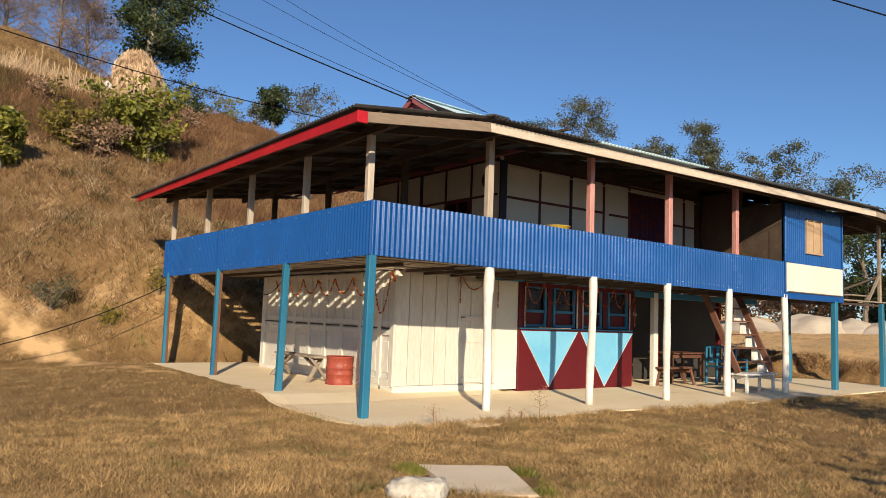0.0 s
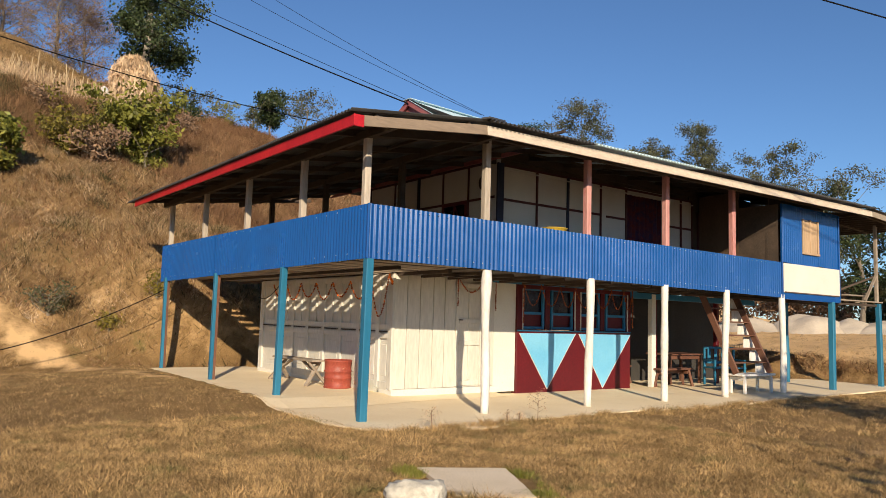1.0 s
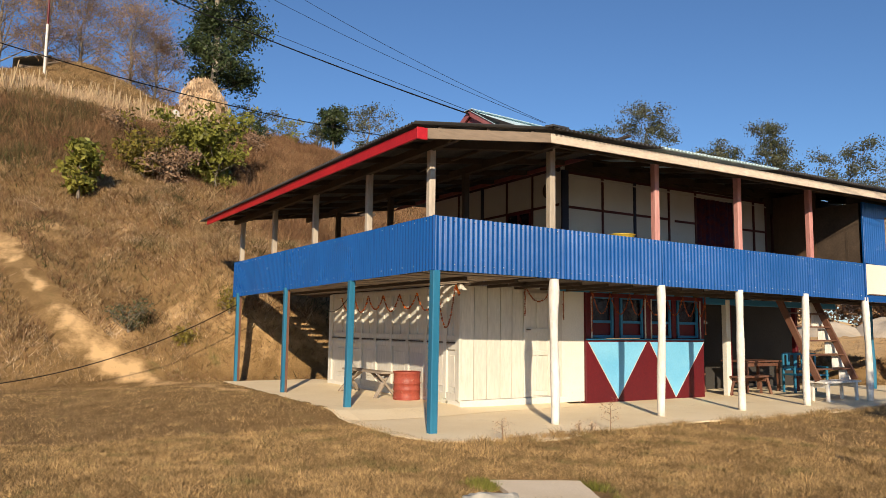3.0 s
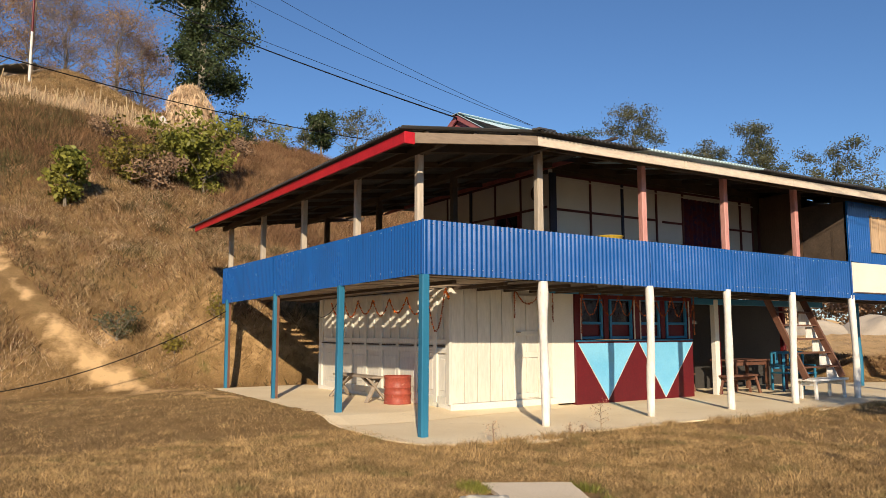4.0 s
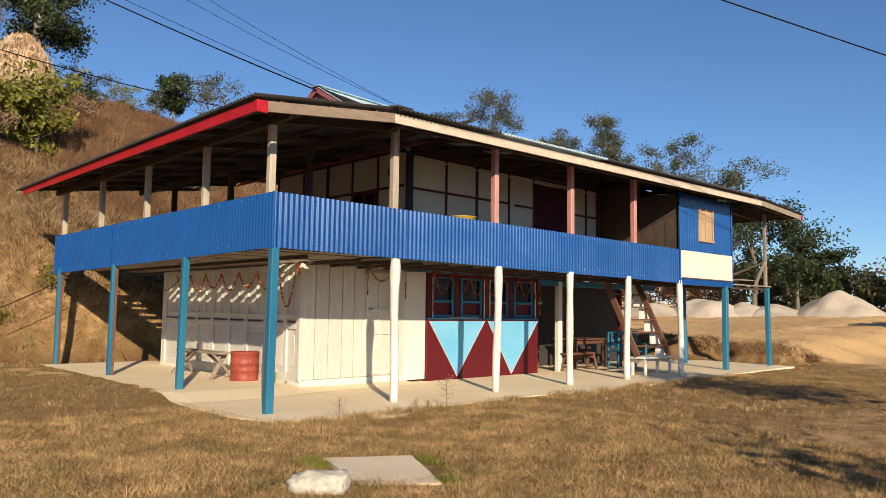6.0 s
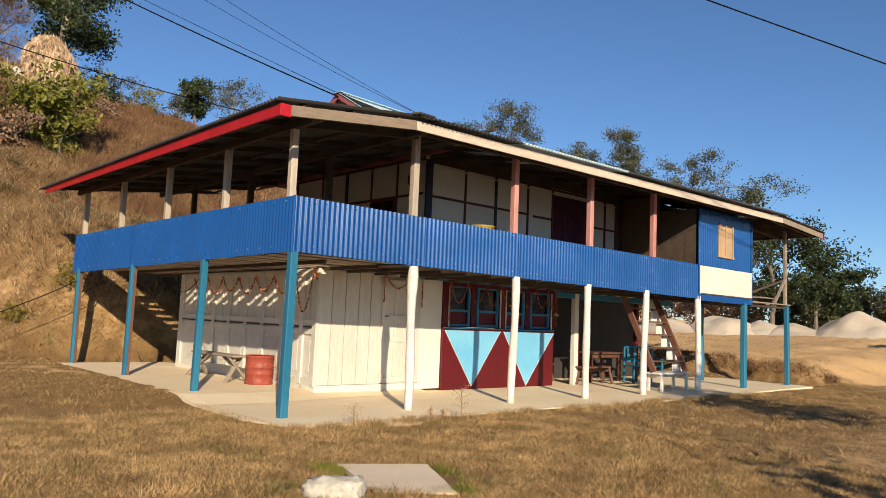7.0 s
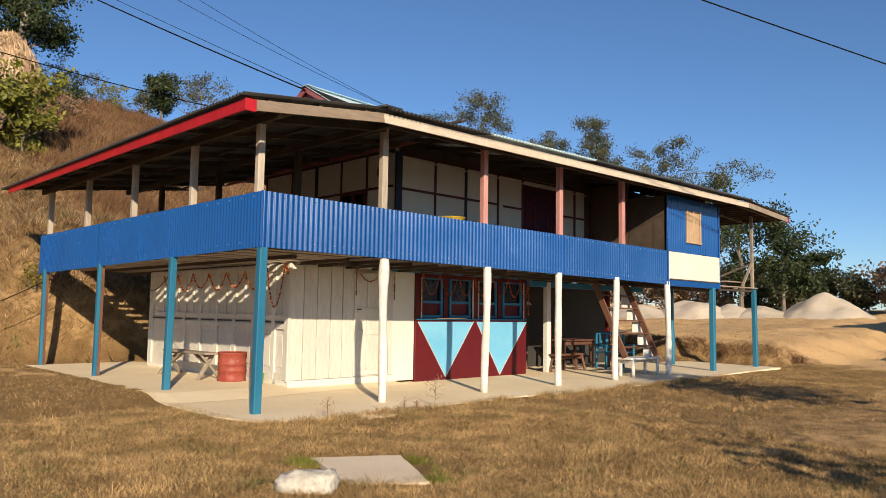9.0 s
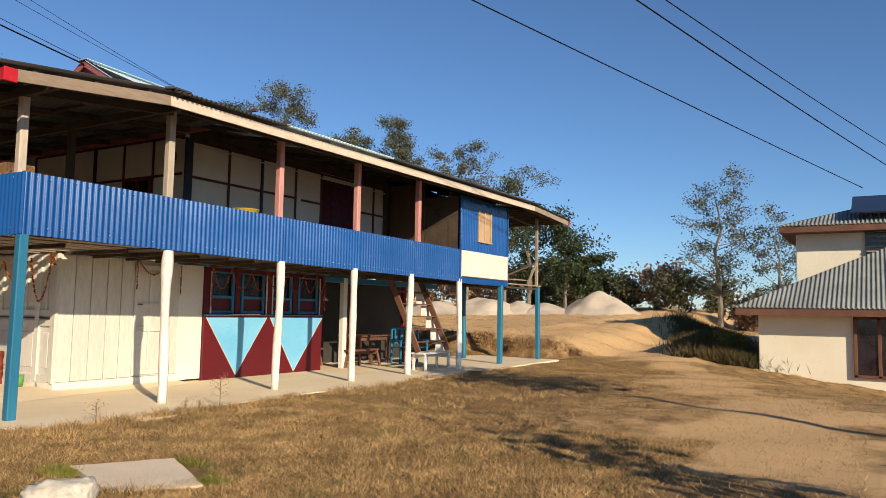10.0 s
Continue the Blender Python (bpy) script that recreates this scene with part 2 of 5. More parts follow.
def land(x, y):
    """Height of the ground over the plan, for numbers or arrays."""
    x, y = np.asarray(x, float), np.asarray(y, float)
    crest = np.interp(x, [-60, -15, -5, 5, 11, 20, 30, 42, 60], [22, 18.6, 15.8, 14.0, 13.2, 10, 5.5, 1.8, 0.8])
    foot = np.interp(x, [-60, -12, -4, 2, 12, 20, 60], [14, 11.5, 10.2, 10.6, 12, 18, 30])
    rise = 0.62 * np.maximum(0, y - foot) + 0.5 * step(y, foot - 0.5, foot + 2)
    k = 0.55
    hill = -np.log(np.exp(-k * rise) + np.exp(-k * crest)) / k + np.log(1 + np.exp(-k * crest)) / k
    # cut earth bank behind the side veranda
    cut = 1.5 * step(y, 10.1, 10.9) * step(x, -1.6, 0.6) * (1 - step(x, 9, 13)) * (1 - step(y, 13, 17))
    # low bank and rising cleared ground beyond the platform
    open_ = step(x + 0.25 * np.sin(1.7 * y) + 0.1 * np.sin(5.3 * y), 17.4, 17.75) * 0.6 * step(y, -1.4, 0.5) + 0.043 * np.clip(x - 18, 0, 30) * step(y, -9, 3)
    fall = -0.13 * np.clip(-3.5 - y, 0, 9) * step(x, 9, 20) - 0.12 * np.clip(x - 62, 0, 260) * step(x, 55, 75)
    fall = fall - 0.10 * np.clip(-16 - y, 0, 250)
    lumps = 0.035 * np.sin(x * 0.9 + 1.3) * np.sin(y * 0.7 + 0.4) + 0.018 * np.sin(x * 2.3 + y * 1.7)
    rough = 0.22 * np.sin(x * 0.55 + 0.8) * np.sin(y * 0.43 + x * 0.2) + 0.10 * np.sin(x * 1.7 + 0.3 * y) * np.sin(y * 1.3 - 0.5 * x) + 0.07 * np.sin(3.1 * x + 1) * np.sin(2.7 * y) + 0.05 * np.sin(4.7 * x + 2 * y) * np.sin(4.1 * y - x)
    near = step(x, -2.2, -0.7) * step(y, -3, -1.2) * (1 - step(x, 16.5, 17.5)) * (1 - step(y, 9.5, 10.3))
    built = step(x, -0.35, 0.1) * step(y, -0.75, -0.35) * (1 - step(x, 16.5, 17.5)) * (1 - step(y, 9.5, 10.3))
    lip = 0.11 * step(y, 1.7, 2.8) * step(x, -3.5, -1.0) * (1 - built)
    z = -0.022 - 0.07 * built + lip + lumps * (1 - near) + hill + cut + open_ + fall + rough * np.clip(hill / 3, 0, 1)
    z = z + step(x, 15, 18) * (0.05 * np.sin(2.1 * x + 0.7 * y) * np.sin(1.7 * y + 0.4) + 0.03 * np.sin(5.1 * x) * np.sin(4.3 * y + x))
    return z + 1.3 * np.exp(-((x + 1.8) / 2.6) ** 2 - ((y - 34) / 3.0) ** 2)

# ---------------------------------------------------------------- mesh helpers


class Shape:
    """Collects vertices and faces for one mesh."""

    def __init__(self):
        self.v, self.f = [], []

    def add(self, verts, faces):
        k = len(self.v)
        self.v.extend(tuple(p) for p in verts)
        self.f.extend(tuple(i + k for i in f) for f in faces)
        return self

    def box(self, c, s, rz=0.0, bevel=0.0, m=None):
        """A box with centre c and sizes s, its edges chamfered by bevel."""
        m = m or (Matrix.Translation(c) @ Matrix.Rotation(rz, 4, "Z"))
        h = [a / 2 for a in s]
        if bevel <= 0:
            pts = [(sx * h[0], sy * h[1], sz * h[2]) for sx in (-1, 1) for sy in (-1, 1) for sz in (-1, 1)]
            fc = [(0, 1, 3, 2), (4, 6, 7, 5), (0, 4, 5, 1), (2, 3, 7, 6), (0, 2, 6, 4), (1, 5, 7, 3)]
        else:
            b = min(bevel, 0.45 * min(s))
            pts, idx = [], {}
            for sx in (-1, 1):
                for sy in (-1, 1):
                    for sz in (-1, 1):
                        for ax in range(3):
                            p = [sx * (h[0] - b), sy * (h[1] - b), sz * (h[2] - b)]
                            p[ax] = (sx, sy, sz)[ax] * h[ax]
                            idx[(sx, sy, sz, ax)] = len(pts)
                            pts.append(tuple(p))
            fc = []
            for ax in range(3):
                o1, o2 = [a for a in range(3) if a != ax]
                for s0 in (-1, 1):
                    ring = []
                    for a, c2 in ((-1, -1), (1, -1), (1, 1), (-1, 1)):
                        k = [0, 0, 0]
                        k[ax], k[o1], k[o2] = s0, a, c2
                        ring.append(idx[(*k, ax)])
                    fc.append(tuple(ring))
                for a in (-1, 1):
                    for c2 in (-1, 1):
                        lo, hi = [0, 0, 0], [0, 0, 0]
                        lo[o1] = hi[o1] = a
                        lo[o2] = hi[o2] = c2
                        lo[ax], hi[ax] = -1, 1
                        fc.append((idx[(*lo, o1)], idx[(*hi, o1)], idx[(*hi, o2)], idx[(*lo, o2)]))
            for sx in (-1, 1):
                for sy in (-1, 1):
                    for sz in (-1, 1):
                        fc.append(tuple(idx[(sx, sy, sz, ax)] for ax in range(3)))
        return self.add([m @ Vector(p) for p in pts], fc)

    def bar(self, a, b, w, t, bevel=0.0, up=(0, 0, 1)):
        """A bar from a to b, w wide and t thick (t along up)."""
        a, b = Vector(a), Vector(b)
        d = (b - a)
        z = d.normalized()
        u = Vector(up)
        x = u.cross(z)
        if x.length < 1e-4:
            x = Vector((1, 0, 0)).cross(z)
        x.normalize()
        y = z.cross(x)
        r = Matrix((x, y, z)).transposed().to_4x4()
        return self.box((0, 0, 0), (w, t, d.length), 0, bevel, Matrix.Translation((a + b) / 2) @ r)

    def tube(self, pts, radii, sides=8, caps=True):
        pts = [Vector(p) for p in pts]
        if isinstance(radii, (int, float)):
            radii = [radii] * len(pts)
        vs, fc = [], []
        for i, p in enumerate(pts):
            d = (pts[min(i + 1, len(pts) - 1)] - pts[max(i - 1, 0)]).normalized()
            u = Vector((0, 0, 1)) if abs(d.z) < 0.9 else Vector((1, 0, 0))
            x = d.cross(u).normalized()
            y = d.cross(x)
            for s in range(sides):
                a = 2 * math.pi * s / sides
                vs.append(p + (x * math.cos(a) + y * math.sin(a)) * radii[i])
        for i in range(len(pts) - 1):
            for s in range(sides):
                t = (s + 1) % sides
                fc.append((i * sides + s, i * sides + t, (i + 1) * sides + t, (i + 1) * sides + s))
        if caps:
            fc.append(tuple(range(sides))[::-1])
            fc.append(tuple((len(pts) - 1) * sides + s for s in range(sides)))
        return self.add(vs, fc)

    def mesh(self, name):
        me = bpy.data.meshes.new(name)
        me.from_pydata(self.v, [], self.f)
        bm = bmesh.new()
        bm.from_mesh(me)
        if len(bm.faces) < 60000:
            bmesh.ops.recalc_face_normals(bm, faces=bm.faces)
        bm.to_mesh(me)
        bm.free()
        return me


def part(name, shape, material, parent=None, label="", smooth=False):
    """One mesh object, under a thing or a part."""
    me = shape if isinstance(shape, bpy.types.Mesh) else shape.mesh(name)
    if not me.materials:
        me.materials.append(M[material])
    if smooth:
        me.polygons.foreach_set("use_smooth", [True] * len(me.polygons))
    ob = new(name, me)
    if parent:
        ob.parent = parent
    if label:
        ob["label"] = label
    return ob


def thing(name, label, category, group="", kind="", at=(0, 0, 0)):
    ob = new(name)
    ob.empty_display_size = 0.2
    ob.location = at
    return tagged(ob, label, category, group, kind)


def sheet(origin, along, down, length, height0, height1, pitch=0.088, amp=0.0125, thick=0.0015, normal=None, phase=0.0):
    """A corrugated sheet: waves follow one another along, ridges run down; height may change from start to end."""
    o, a, d = Vector(origin), Vector(along).normalized(), Vector(down).normalized()
    nn = Vector(normal) if normal else a.cross(d).normalized()
    cols = max(2, int(length / pitch * 8))
    top, back, fc = [], [], []
    for i in range(cols + 1):
        s = length * i / cols
        w = amp * math.sin(2 * math.pi * (s / pitch + phase))
        h = height0 + (height1 - height0) * i / cols
        for e in (0, 1):
            p = o + a * s + d * (h * e) + nn * w
            top.append(p)
            back.append(p - nn * thick)
    for i in range(cols):
        fc.append((2 * i, 2 * i + 1, 2 * i + 3, 2 * i + 2))
    n = len(top)
    fc += [tuple(j + n for j in f[::-1]) for f in fc]
    rim = []
    for e in (0, 1):
        for i in range(cols):
            k = 2 * n + len(rim)
            rim += [top[2 * i + e], top[2 * i + 2 + e], back[2 * i + 2 + e], back[2 * i + e]]
            fc.append((k, k + 1, k + 2, k + 3))
    return Shape().add(top + back + rim, fc)


rng = np.random.default_rng(7)
rnd = random.Random(11)

# ---------------------------------------------------------------- ground: one sheet to the horizon
TRACK = [(-0.6, 6.5), (-0.9, 8.4), (-2.0, 10.4), (-2.84, 10.9), (-3.44, 11.5), (-3.87, 12.1), (-4.3, 13.1), (-4.8, 14.2), (-5.1, 15.1), (-6.2, 17.5)]


# worn bare patches on the slope: place and radius
BARE = [(-3.75, 16.4, 0.7), (-4.9, 15.3, 0.9), (-1.6, 16.7, 0.5), (-0.9, 12.0, 0.7), (-2.3, 11.7, 0.7), (-3.2, 11.6, 0.8), (-6.6, 14.2, 0.9), (1.0, 17.5, 0.6)]


def near_track(x, y):
    best = np.full(np.shape(x), 1e9)
    for (x0, y0), (x1, y1) in zip(TRACK, TRACK[1:]):
        dx, dy = x1 - x0, y1 - y0
        t = np.clip(((x - x0) * dx + (y - y0) * dy) / (dx * dx + dy * dy), 0, 1)
        best = np.minimum(best, np.hypot(x - x0 - t * dx, y - y0 - t * dy))
    return best


def soil(x, y):
    """How bare the ground is, 0 to 1."""
    path = (1 - step(near_track(x, y) + 0.16 * np.sin(2.9 * x + 1.1 * y) + 0.12 * np.sin(5.1 * y) + 0.1 * np.sin(7.3 * x + 4.1 * y), 0.0, 0.38)) * 0.9
    rut = 0.5 * np.sin(0.9 * x + 1.0) + 0.3 * np.sin(2.3 * x + 1.7 * y) + 0.15 * np.sin(6.1 * x + 3.7 * y)
    worn = (1 - step(np.abs(y - np.interp(x, [0, 4.5, 9.5, 15, 20, 26], [-9.3, -8.3, -6.9, -4.9, -2.9, 0]) + rut), 0.5, 1.9)) * step(x, 0, 3)
    yard = np.maximum(step(x + 0.6 * y, -2.5, 1.0) * step(-y, 3.2, 5.6) * 0.45, worn)          # trodden strip towards the other house
    cleared = step(x, 15.5, 20) * step(y, -9, -1) * 0.95
    bank = step(y, 10.0, 10.5) * (1 - step(y, 11.6, 12.6)) * step(x, -0.9, 0.2) * (1 - step(x, 6, 9))
    verge = np.exp(-((y - np.interp(x, [20, 24, 36], [-4.9, -4.2, -1.2])) / 1.3) ** 2) * step(x, 19, 22)
    spots = [np.exp(-((x - px) / r) ** 2 - ((y - py) / r) ** 2) for px, py, r in BARE]
    return np.clip(np.maximum.reduce([path, yard, cleared * (1 - 0.9 * verge), bank * 0.4] + [0.55 * q for q in spots]), 0, 1)


def spaced(lo, hi, fine_lo, fine_hi, d):
    mid = np.arange(fine_lo, fine_hi + d / 2, d)
    up = [fine_hi]
    g = d
    while up[-1] < hi:
        g *= 1.22
        up.append(up[-1] + g)
    down = [fine_lo]
    g = d
    while down[-1] > lo:
        g *= 1.22
        down.append(down[-1] - g)
    return np.concatenate([down[:0:-1], mid, up[1:]])


def make_ground():
    gx, gy = spaced(-2500, 2500, -18, 34, 0.3), spaced(-2500, 2500, -16, 46, 0.3)
    X, Y = np.meshgrid(gx, gy)
    Z = land(X, Y) + rng.normal(0, 0.004, X.shape) * (np.abs(X) < 60) * (1 + 6 * (X > 17.8))
    far = np.hypot(X - 10, Y - 10)
    Z = np.where(far > 140, Z * np.exp(-(far - 140) / 200) - 40 * (1 - np.exp(-(far - 140) / 300)), Z)
    nx, ny = len(gx), len(gy)
    verts = np.stack([X, Y, Z], -1).reshape(-1, 3)
    i = np.arange(nx * ny).reshape(ny, nx)
    faces = np.stack([i[:-1, :-1], i[:-1, 1:], i[1:, 1:], i[1:, :-1]], -1).reshape(-1, 4)
    me = bpy.data.meshes.new("ground")
    me.from_pydata(verts.tolist(), [], faces.tolist())
    at = me.attributes.new("soil", "FLOAT", "POINT")
    at.data.foreach_set("value", soil(X, Y).ravel())
    ob = part("ground", me, "earth", smooth=True)
    tagged(ob, "dry brown grassy ground rising to a hillside", "ground", kind="structure")


make_ground()

# ---------------------------------------------------------------- cement floor round the house


def slab_from(points, top, bottom):
    n = len(points)
    vs = [(x, y, top) for x, y in points] + [(x * 1.0, y * 1.0, bottom) for x, y in points]
    fc = [tuple(range(n)), tuple(range(n, 2 * n))[::-1]]
    fc += [(i, i + n, (i + 1) % n + n, (i + 1) % n) for i in range(n)]
    return Shape().add(vs, fc)


def wobble(points, amount, every=0.35):
    out = []
    r = random.Random(3)
    for (x0, y0), (x1, y1) in zip(points, points[1:]):
        k = max(1, int(math.hypot(x1 - x0, y1 - y0) / every))
        for j in range(k):
            f = j / k
            out.append((x0 + (x1 - x0) * f + r.uniform(-amount, amount), y0 + (y1 - y0) * f + r.uniform(-amount, amount)))
    return out + [points[-1]]


edge = wobble([(-0.28, 9.5), (-0.4, 4.1), (-0.52, 0.95), (-0.56, 0.06), (-0.32, -0.75), (0.35, -0.9), (0.82, -1.2), (1.3, -1.25),
               (2.2, -0.88), (4.3, -0.78), (6.7, -0.95), (7.9, -0.97), (9.8, -0.92), (13.2, -0.68), (16.4, -0.55)], 0.03)
pad = part("pavement", slab_from(edge + [(16.6, 2.3), (13.0, 3.7), (12.9, 9.4), (2.0, 9.7)], 0.0, -0.5), "concrete")
tagged(pad, "dusty pale cement floor around the house", "pavement", kind="structure")

# raised inner floor, its edge worn to a slope
outer = wobble([(-0.38, 9.42), (-0.44, 4.1), (-0.50, 1.95), (-0.30, 1.62), (0.85, 1.50), (1.6, 1.66), (2.6, 1.78), (4.3, 1.80)], 0.02)
inner = [(x + 0.10, y + 0.75 * (1 - float(step(y, 3.0, 5.0)))) for x, y in outer]
k_in = len(outer)
rv = [(x, y, 0.004) for x, y in outer] + [(x, y, 0.085) for x, y in inner] + [(4.3, 2.4, 0.085), (2.1, 9.42, 0.085)]
raised = Shape().add(rv, [(i, i + 1, k_in + i + 1, k_in + i) for i in range(k_in - 1)] + [tuple(range(k_in, 2 * k_in + 2))])
tagged(part("pavement", raised, "concrete"), "worn raised cement floor along the walls", "pavement", kind="structure")

# ---------------------------------------------------------------- the house
house = thing("house", "two-storey timber house with blue corrugated balcony railing", "house")
FRONT_POSTS = [2.2, 4.59, 6.74, 8.80, 11.08, 13.40]


def hewn(x, y, z0, z1, r, lean=(0, 0), knot=0.0):
    """A roughly hewn round post."""
    pts, rad = [], []
    k = 14
    for i in range(k + 1):
        f = i / k
        pts.append((x + lean[0] * f + 0.012 * math.sin(5 * f + 9 * x), y + lean[1] * f + 0.012 * math.cos(4 * f + 7 * x), z0 + (z1 - z0) * f))
        rad.append(r * (1 + 0.07 * math.sin(11 * f + x * 5) + knot * math.exp(-((f - 0.9) / 0.07) ** 2)))
    return Shape().tube(pts, rad, 9)


def squared(x, y, z0, z1, w, lean=(0, 0)):
    return Shape().bar((x, y, z0), (x + lean[0], y + lean[1], z1), w, w, 0.012, up=(0, 1, 0))


# ground-floor posts: blue at the corner and side, white along the front
part("post", squared(0.0, 0.0, -0.05, 2.27, 0.118, (0.03, 0.02)), "post_blue", house, "turquoise painted square corner post")
for y, z in ((2.83, 0.0), (6.0, 0.0), (9.37, -0.02)):
    part("post", squared(0.0, y, z, 2.25, 0.108, (0.0, 0.02 * (y - 6))), "post_blue", house, "turquoise painted square post")
for i, x in enumerate(FRONT_POSTS[:5]):
    part("post", hewn(x, 0, -0.03, 2.24, 0.07, (0.02 + 0.02 * math.sin(3 * i), 0), 0.28 if i == 0 else 0.05), "white_post", house, "rough white limewashed post", True)
for y in (6.0, 9.37):
    part("post_side", Shape().bar((0.03, y - 0.06, 0.0), (0.03, y - 0.06 + 0.02 * (y - 6), 2.2), 0.05, 0.014, up=(0, 1, 0)), "brown_wood", house, "bare brown face of a post")
part("post", squared(13.40, 0, -0.03, 2.16, 0.13, (0.02, 0)), "post_blue", house, "turquoise painted post")
part("post", squared(16.05, 0.0, -0.1, 2.2, 0.12, (-0.06, 0)), "post_blue", house, "turquoise painted post")
part("post", hewn(14.75, 1.9, -0.03, 2.2, 0.075), "post_blue", house, "turquoise painted round post", True)
# upper posts
for y, x in ((0.22, 0.06), (2.34, 0.09), (4.74, 0.09), (7.16, 0.09), (9.6, 0.09)):
    part("post", squared(x, y, 2.25, 4.10, 0.105), "post_wood", house, "pale bare timber post")
for x in (2.24, 4.64, 6.93, 9.27):
    part("post", squared(x, 0.115, 2.25, 4.50, 0.115), "post_wood" if x < 4 else "pink", house, "pale timber post" if x < 4 else "faded pink painted post")
for y in (2.24, 5.2, 8.0):
    part("post", squared(2.0, y, 2.25, 4.34, 0.11), "dark_wood", house, "grey weathered timber post")
part("post", squared(16.05, 0.06, 2.2, 4.36, 0.085), "raw_wood", house, "grey bare timber post")

# railing of corrugated sheets: front run and side run
railing = part("railing", Shape().bar((0.06, 0.06, 3.0), (11.0, 0.06, 2.93), 0.05, 0.07), "dark_wood", house, "timber rails behind blue corrugated sheets")
for a, b in (((0.06, 0.06, 2.33), (11.0, 0.06, 2.25)), ((0.06, 0.12, 3.0), (0.06, 9.85, 3.0)), ((0.06, 0.12, 2.33), (0.06, 9.85, 2.25))):
    part("rail", Shape().bar(a, b, 0.05, 0.07), "dark_wood", railing)


def screws(points, n, parent):
    s = Shape()
    for p in points:
        p = Vector(p)
        nn = Vector(n)
        u = Vector((0, 0, 1)).cross(nn)
        ring = [p + (u * math.cos(a) + Vector((0, 0, 1)) * math.sin(a)) * 0.009 for a in [k * math.pi / 3 for k in range(6)]]
        s.add(ring + [p + nn * 0.008], [(k, (k + 1) % 6, 6) for k in range(6)])
    ob = part("screw_row", s, "metal", parent, "zinc screw heads")
    ob["kind"] = "stuff"


def z_low(f):
    return 2.27 - 0.10 * f


def z_high(f):
    return 3.055 - 0.07 * f


runs = [(0.0, 2.42), (2.40, 4.68), (4.66, 6.90), (6.88, 9.0), (8.98, 11.02)]
for k, (a, b) in enumerate(runs):
    f0, f1 = a / 11.0, b / 11.0
    part("corrugated_sheet", sheet((a, -0.012 - 0.004 * (k % 2), z_high(f0)), (b - a, 0, z_high(f1) - z_high(f0)), (0, 0, -1), b - a,
                                   z_high(f0) - z_low(f0), z_high(f1) - z_low(f1), normal=(0, -1, 0)), "blue_sheet", railing, "blue painted corrugated sheet", True)
    pts = []
    q = a + 0.15
    while q < b - 0.05:
        f = q / 11.0
        pts += [(q, -0.024, z_high(f) - 0.045 - 0.012 * rnd.random()), (q, -0.024, z_low(f) + 0.09 + 0.015 * rnd.random())]
        q += 0.176
    screws(pts, (0, -1, 0), railing)
runs = [(0.0, 1.9), (1.88, 4.1), (4.08, 6.2), (6.18, 8.2), (8.18, 9.92)]
for k, (a, b) in enumerate(runs):
    f0, f1 = a / 9.92, b / 9.92
    part("corrugated_sheet", sheet((-0.012 - 0.004 * (k % 2), a, 3.055 - 0.01 * f0), (0, 1, 0), (0, 0, -1), b - a,
                                   0.785 + 0.10 * f0, 0.785 + 0.10 * f1, normal=(-1, 0, 0)), "blue_sheet", railing, "blue painted corrugated sheet", True)
    pts = []
    q = a + 0.2
    while q < b - 0.05:
        pts += [(-0.024, q, 3.0 - 0.012 * rnd.random()), (-0.024, q, 2.36 - 0.1 * q / 9.92)]
        q += 0.35
    screws(pts, (-1, 0, 0), railing)
part("corner_strip", Shape().bar((-0.022, -0.022, 2.26), (-0.022, -0.022, 3.06), 0.04, 0.04, 0.015), "blue_sheet", railing, "blue corner flashing")

# balcony floor: joists and loose boards with gaps
floor_up = part("balcony_floor", Shape().bar((0.09, 0.05, 2.33), (0.09, 9.8, 2.30), 0.07, 0.09), "dark_wood", house, "dark timber floor beams and loose boards")
for a, b, w in (((0.14, 0.09, 2.33), (11, 0.09, 2.30), 0.07), ((1.0, 0.7, 2.232), (1.0, 9.8, 2.232), 0.06), ((2.0, 0.7, 2.232), (2.0, 9.8, 2.232), 0.07),
                ((2.1, 1.1, 2.2), (16, 1.1, 2.15), 0.08), ((13.8, 0.05, 2.13), (16.1, 0.05, 2.15), 0.08)):
    part("floor_beam", Shape().bar(a, b, w, 0.055), "dark_wood", floor_up)
x = 2.5
while x < 16:
    part("joist", Shape().bar((x, 0.4, 2.22), (x, 2.2, 2.22), 0.06, 0.05), "dark_wood", floor_up)
    x += 0.62
r_b = random.Random(5)
yb = 0.14
while yb < 9.75:
    w = r_b.uniform(0.16, 0.26)
    x0 = r_b.uniform(-0.01, 0.12)
    part("board", Shape().bar((x0, yb + w / 2, 2.272), (2.02 - r_b.uniform(0, 0.05), yb + w / 2 + r_b.uniform(-0.03, 0.03), 2.272 + r_b.uniform(-0.004, 0.01)), w, 0.024, 0.004), "raw_wood", floor_up)
    yb += w + r_b.choice((0.012, 0.16, 0.19, 0.22, 0.25))
yb = 0.15
while yb < 2.2:
    w = r_b.uniform(0.15, 0.2)
    x0 = 2.02
    while x0 < 13.7:
        ln_ = r_b.uniform(2.2, 3.6)
        part("board", Shape().box(((x0 + min(13.7, x0 + ln_)) / 2, yb + w / 2, 2.262), (min(13.7, x0 + ln_) - x0 - 0.01, w, 0.022), 0, 0.004), "dark_wood", floor_up)
        x0 += ln_
    yb += w + 0.012

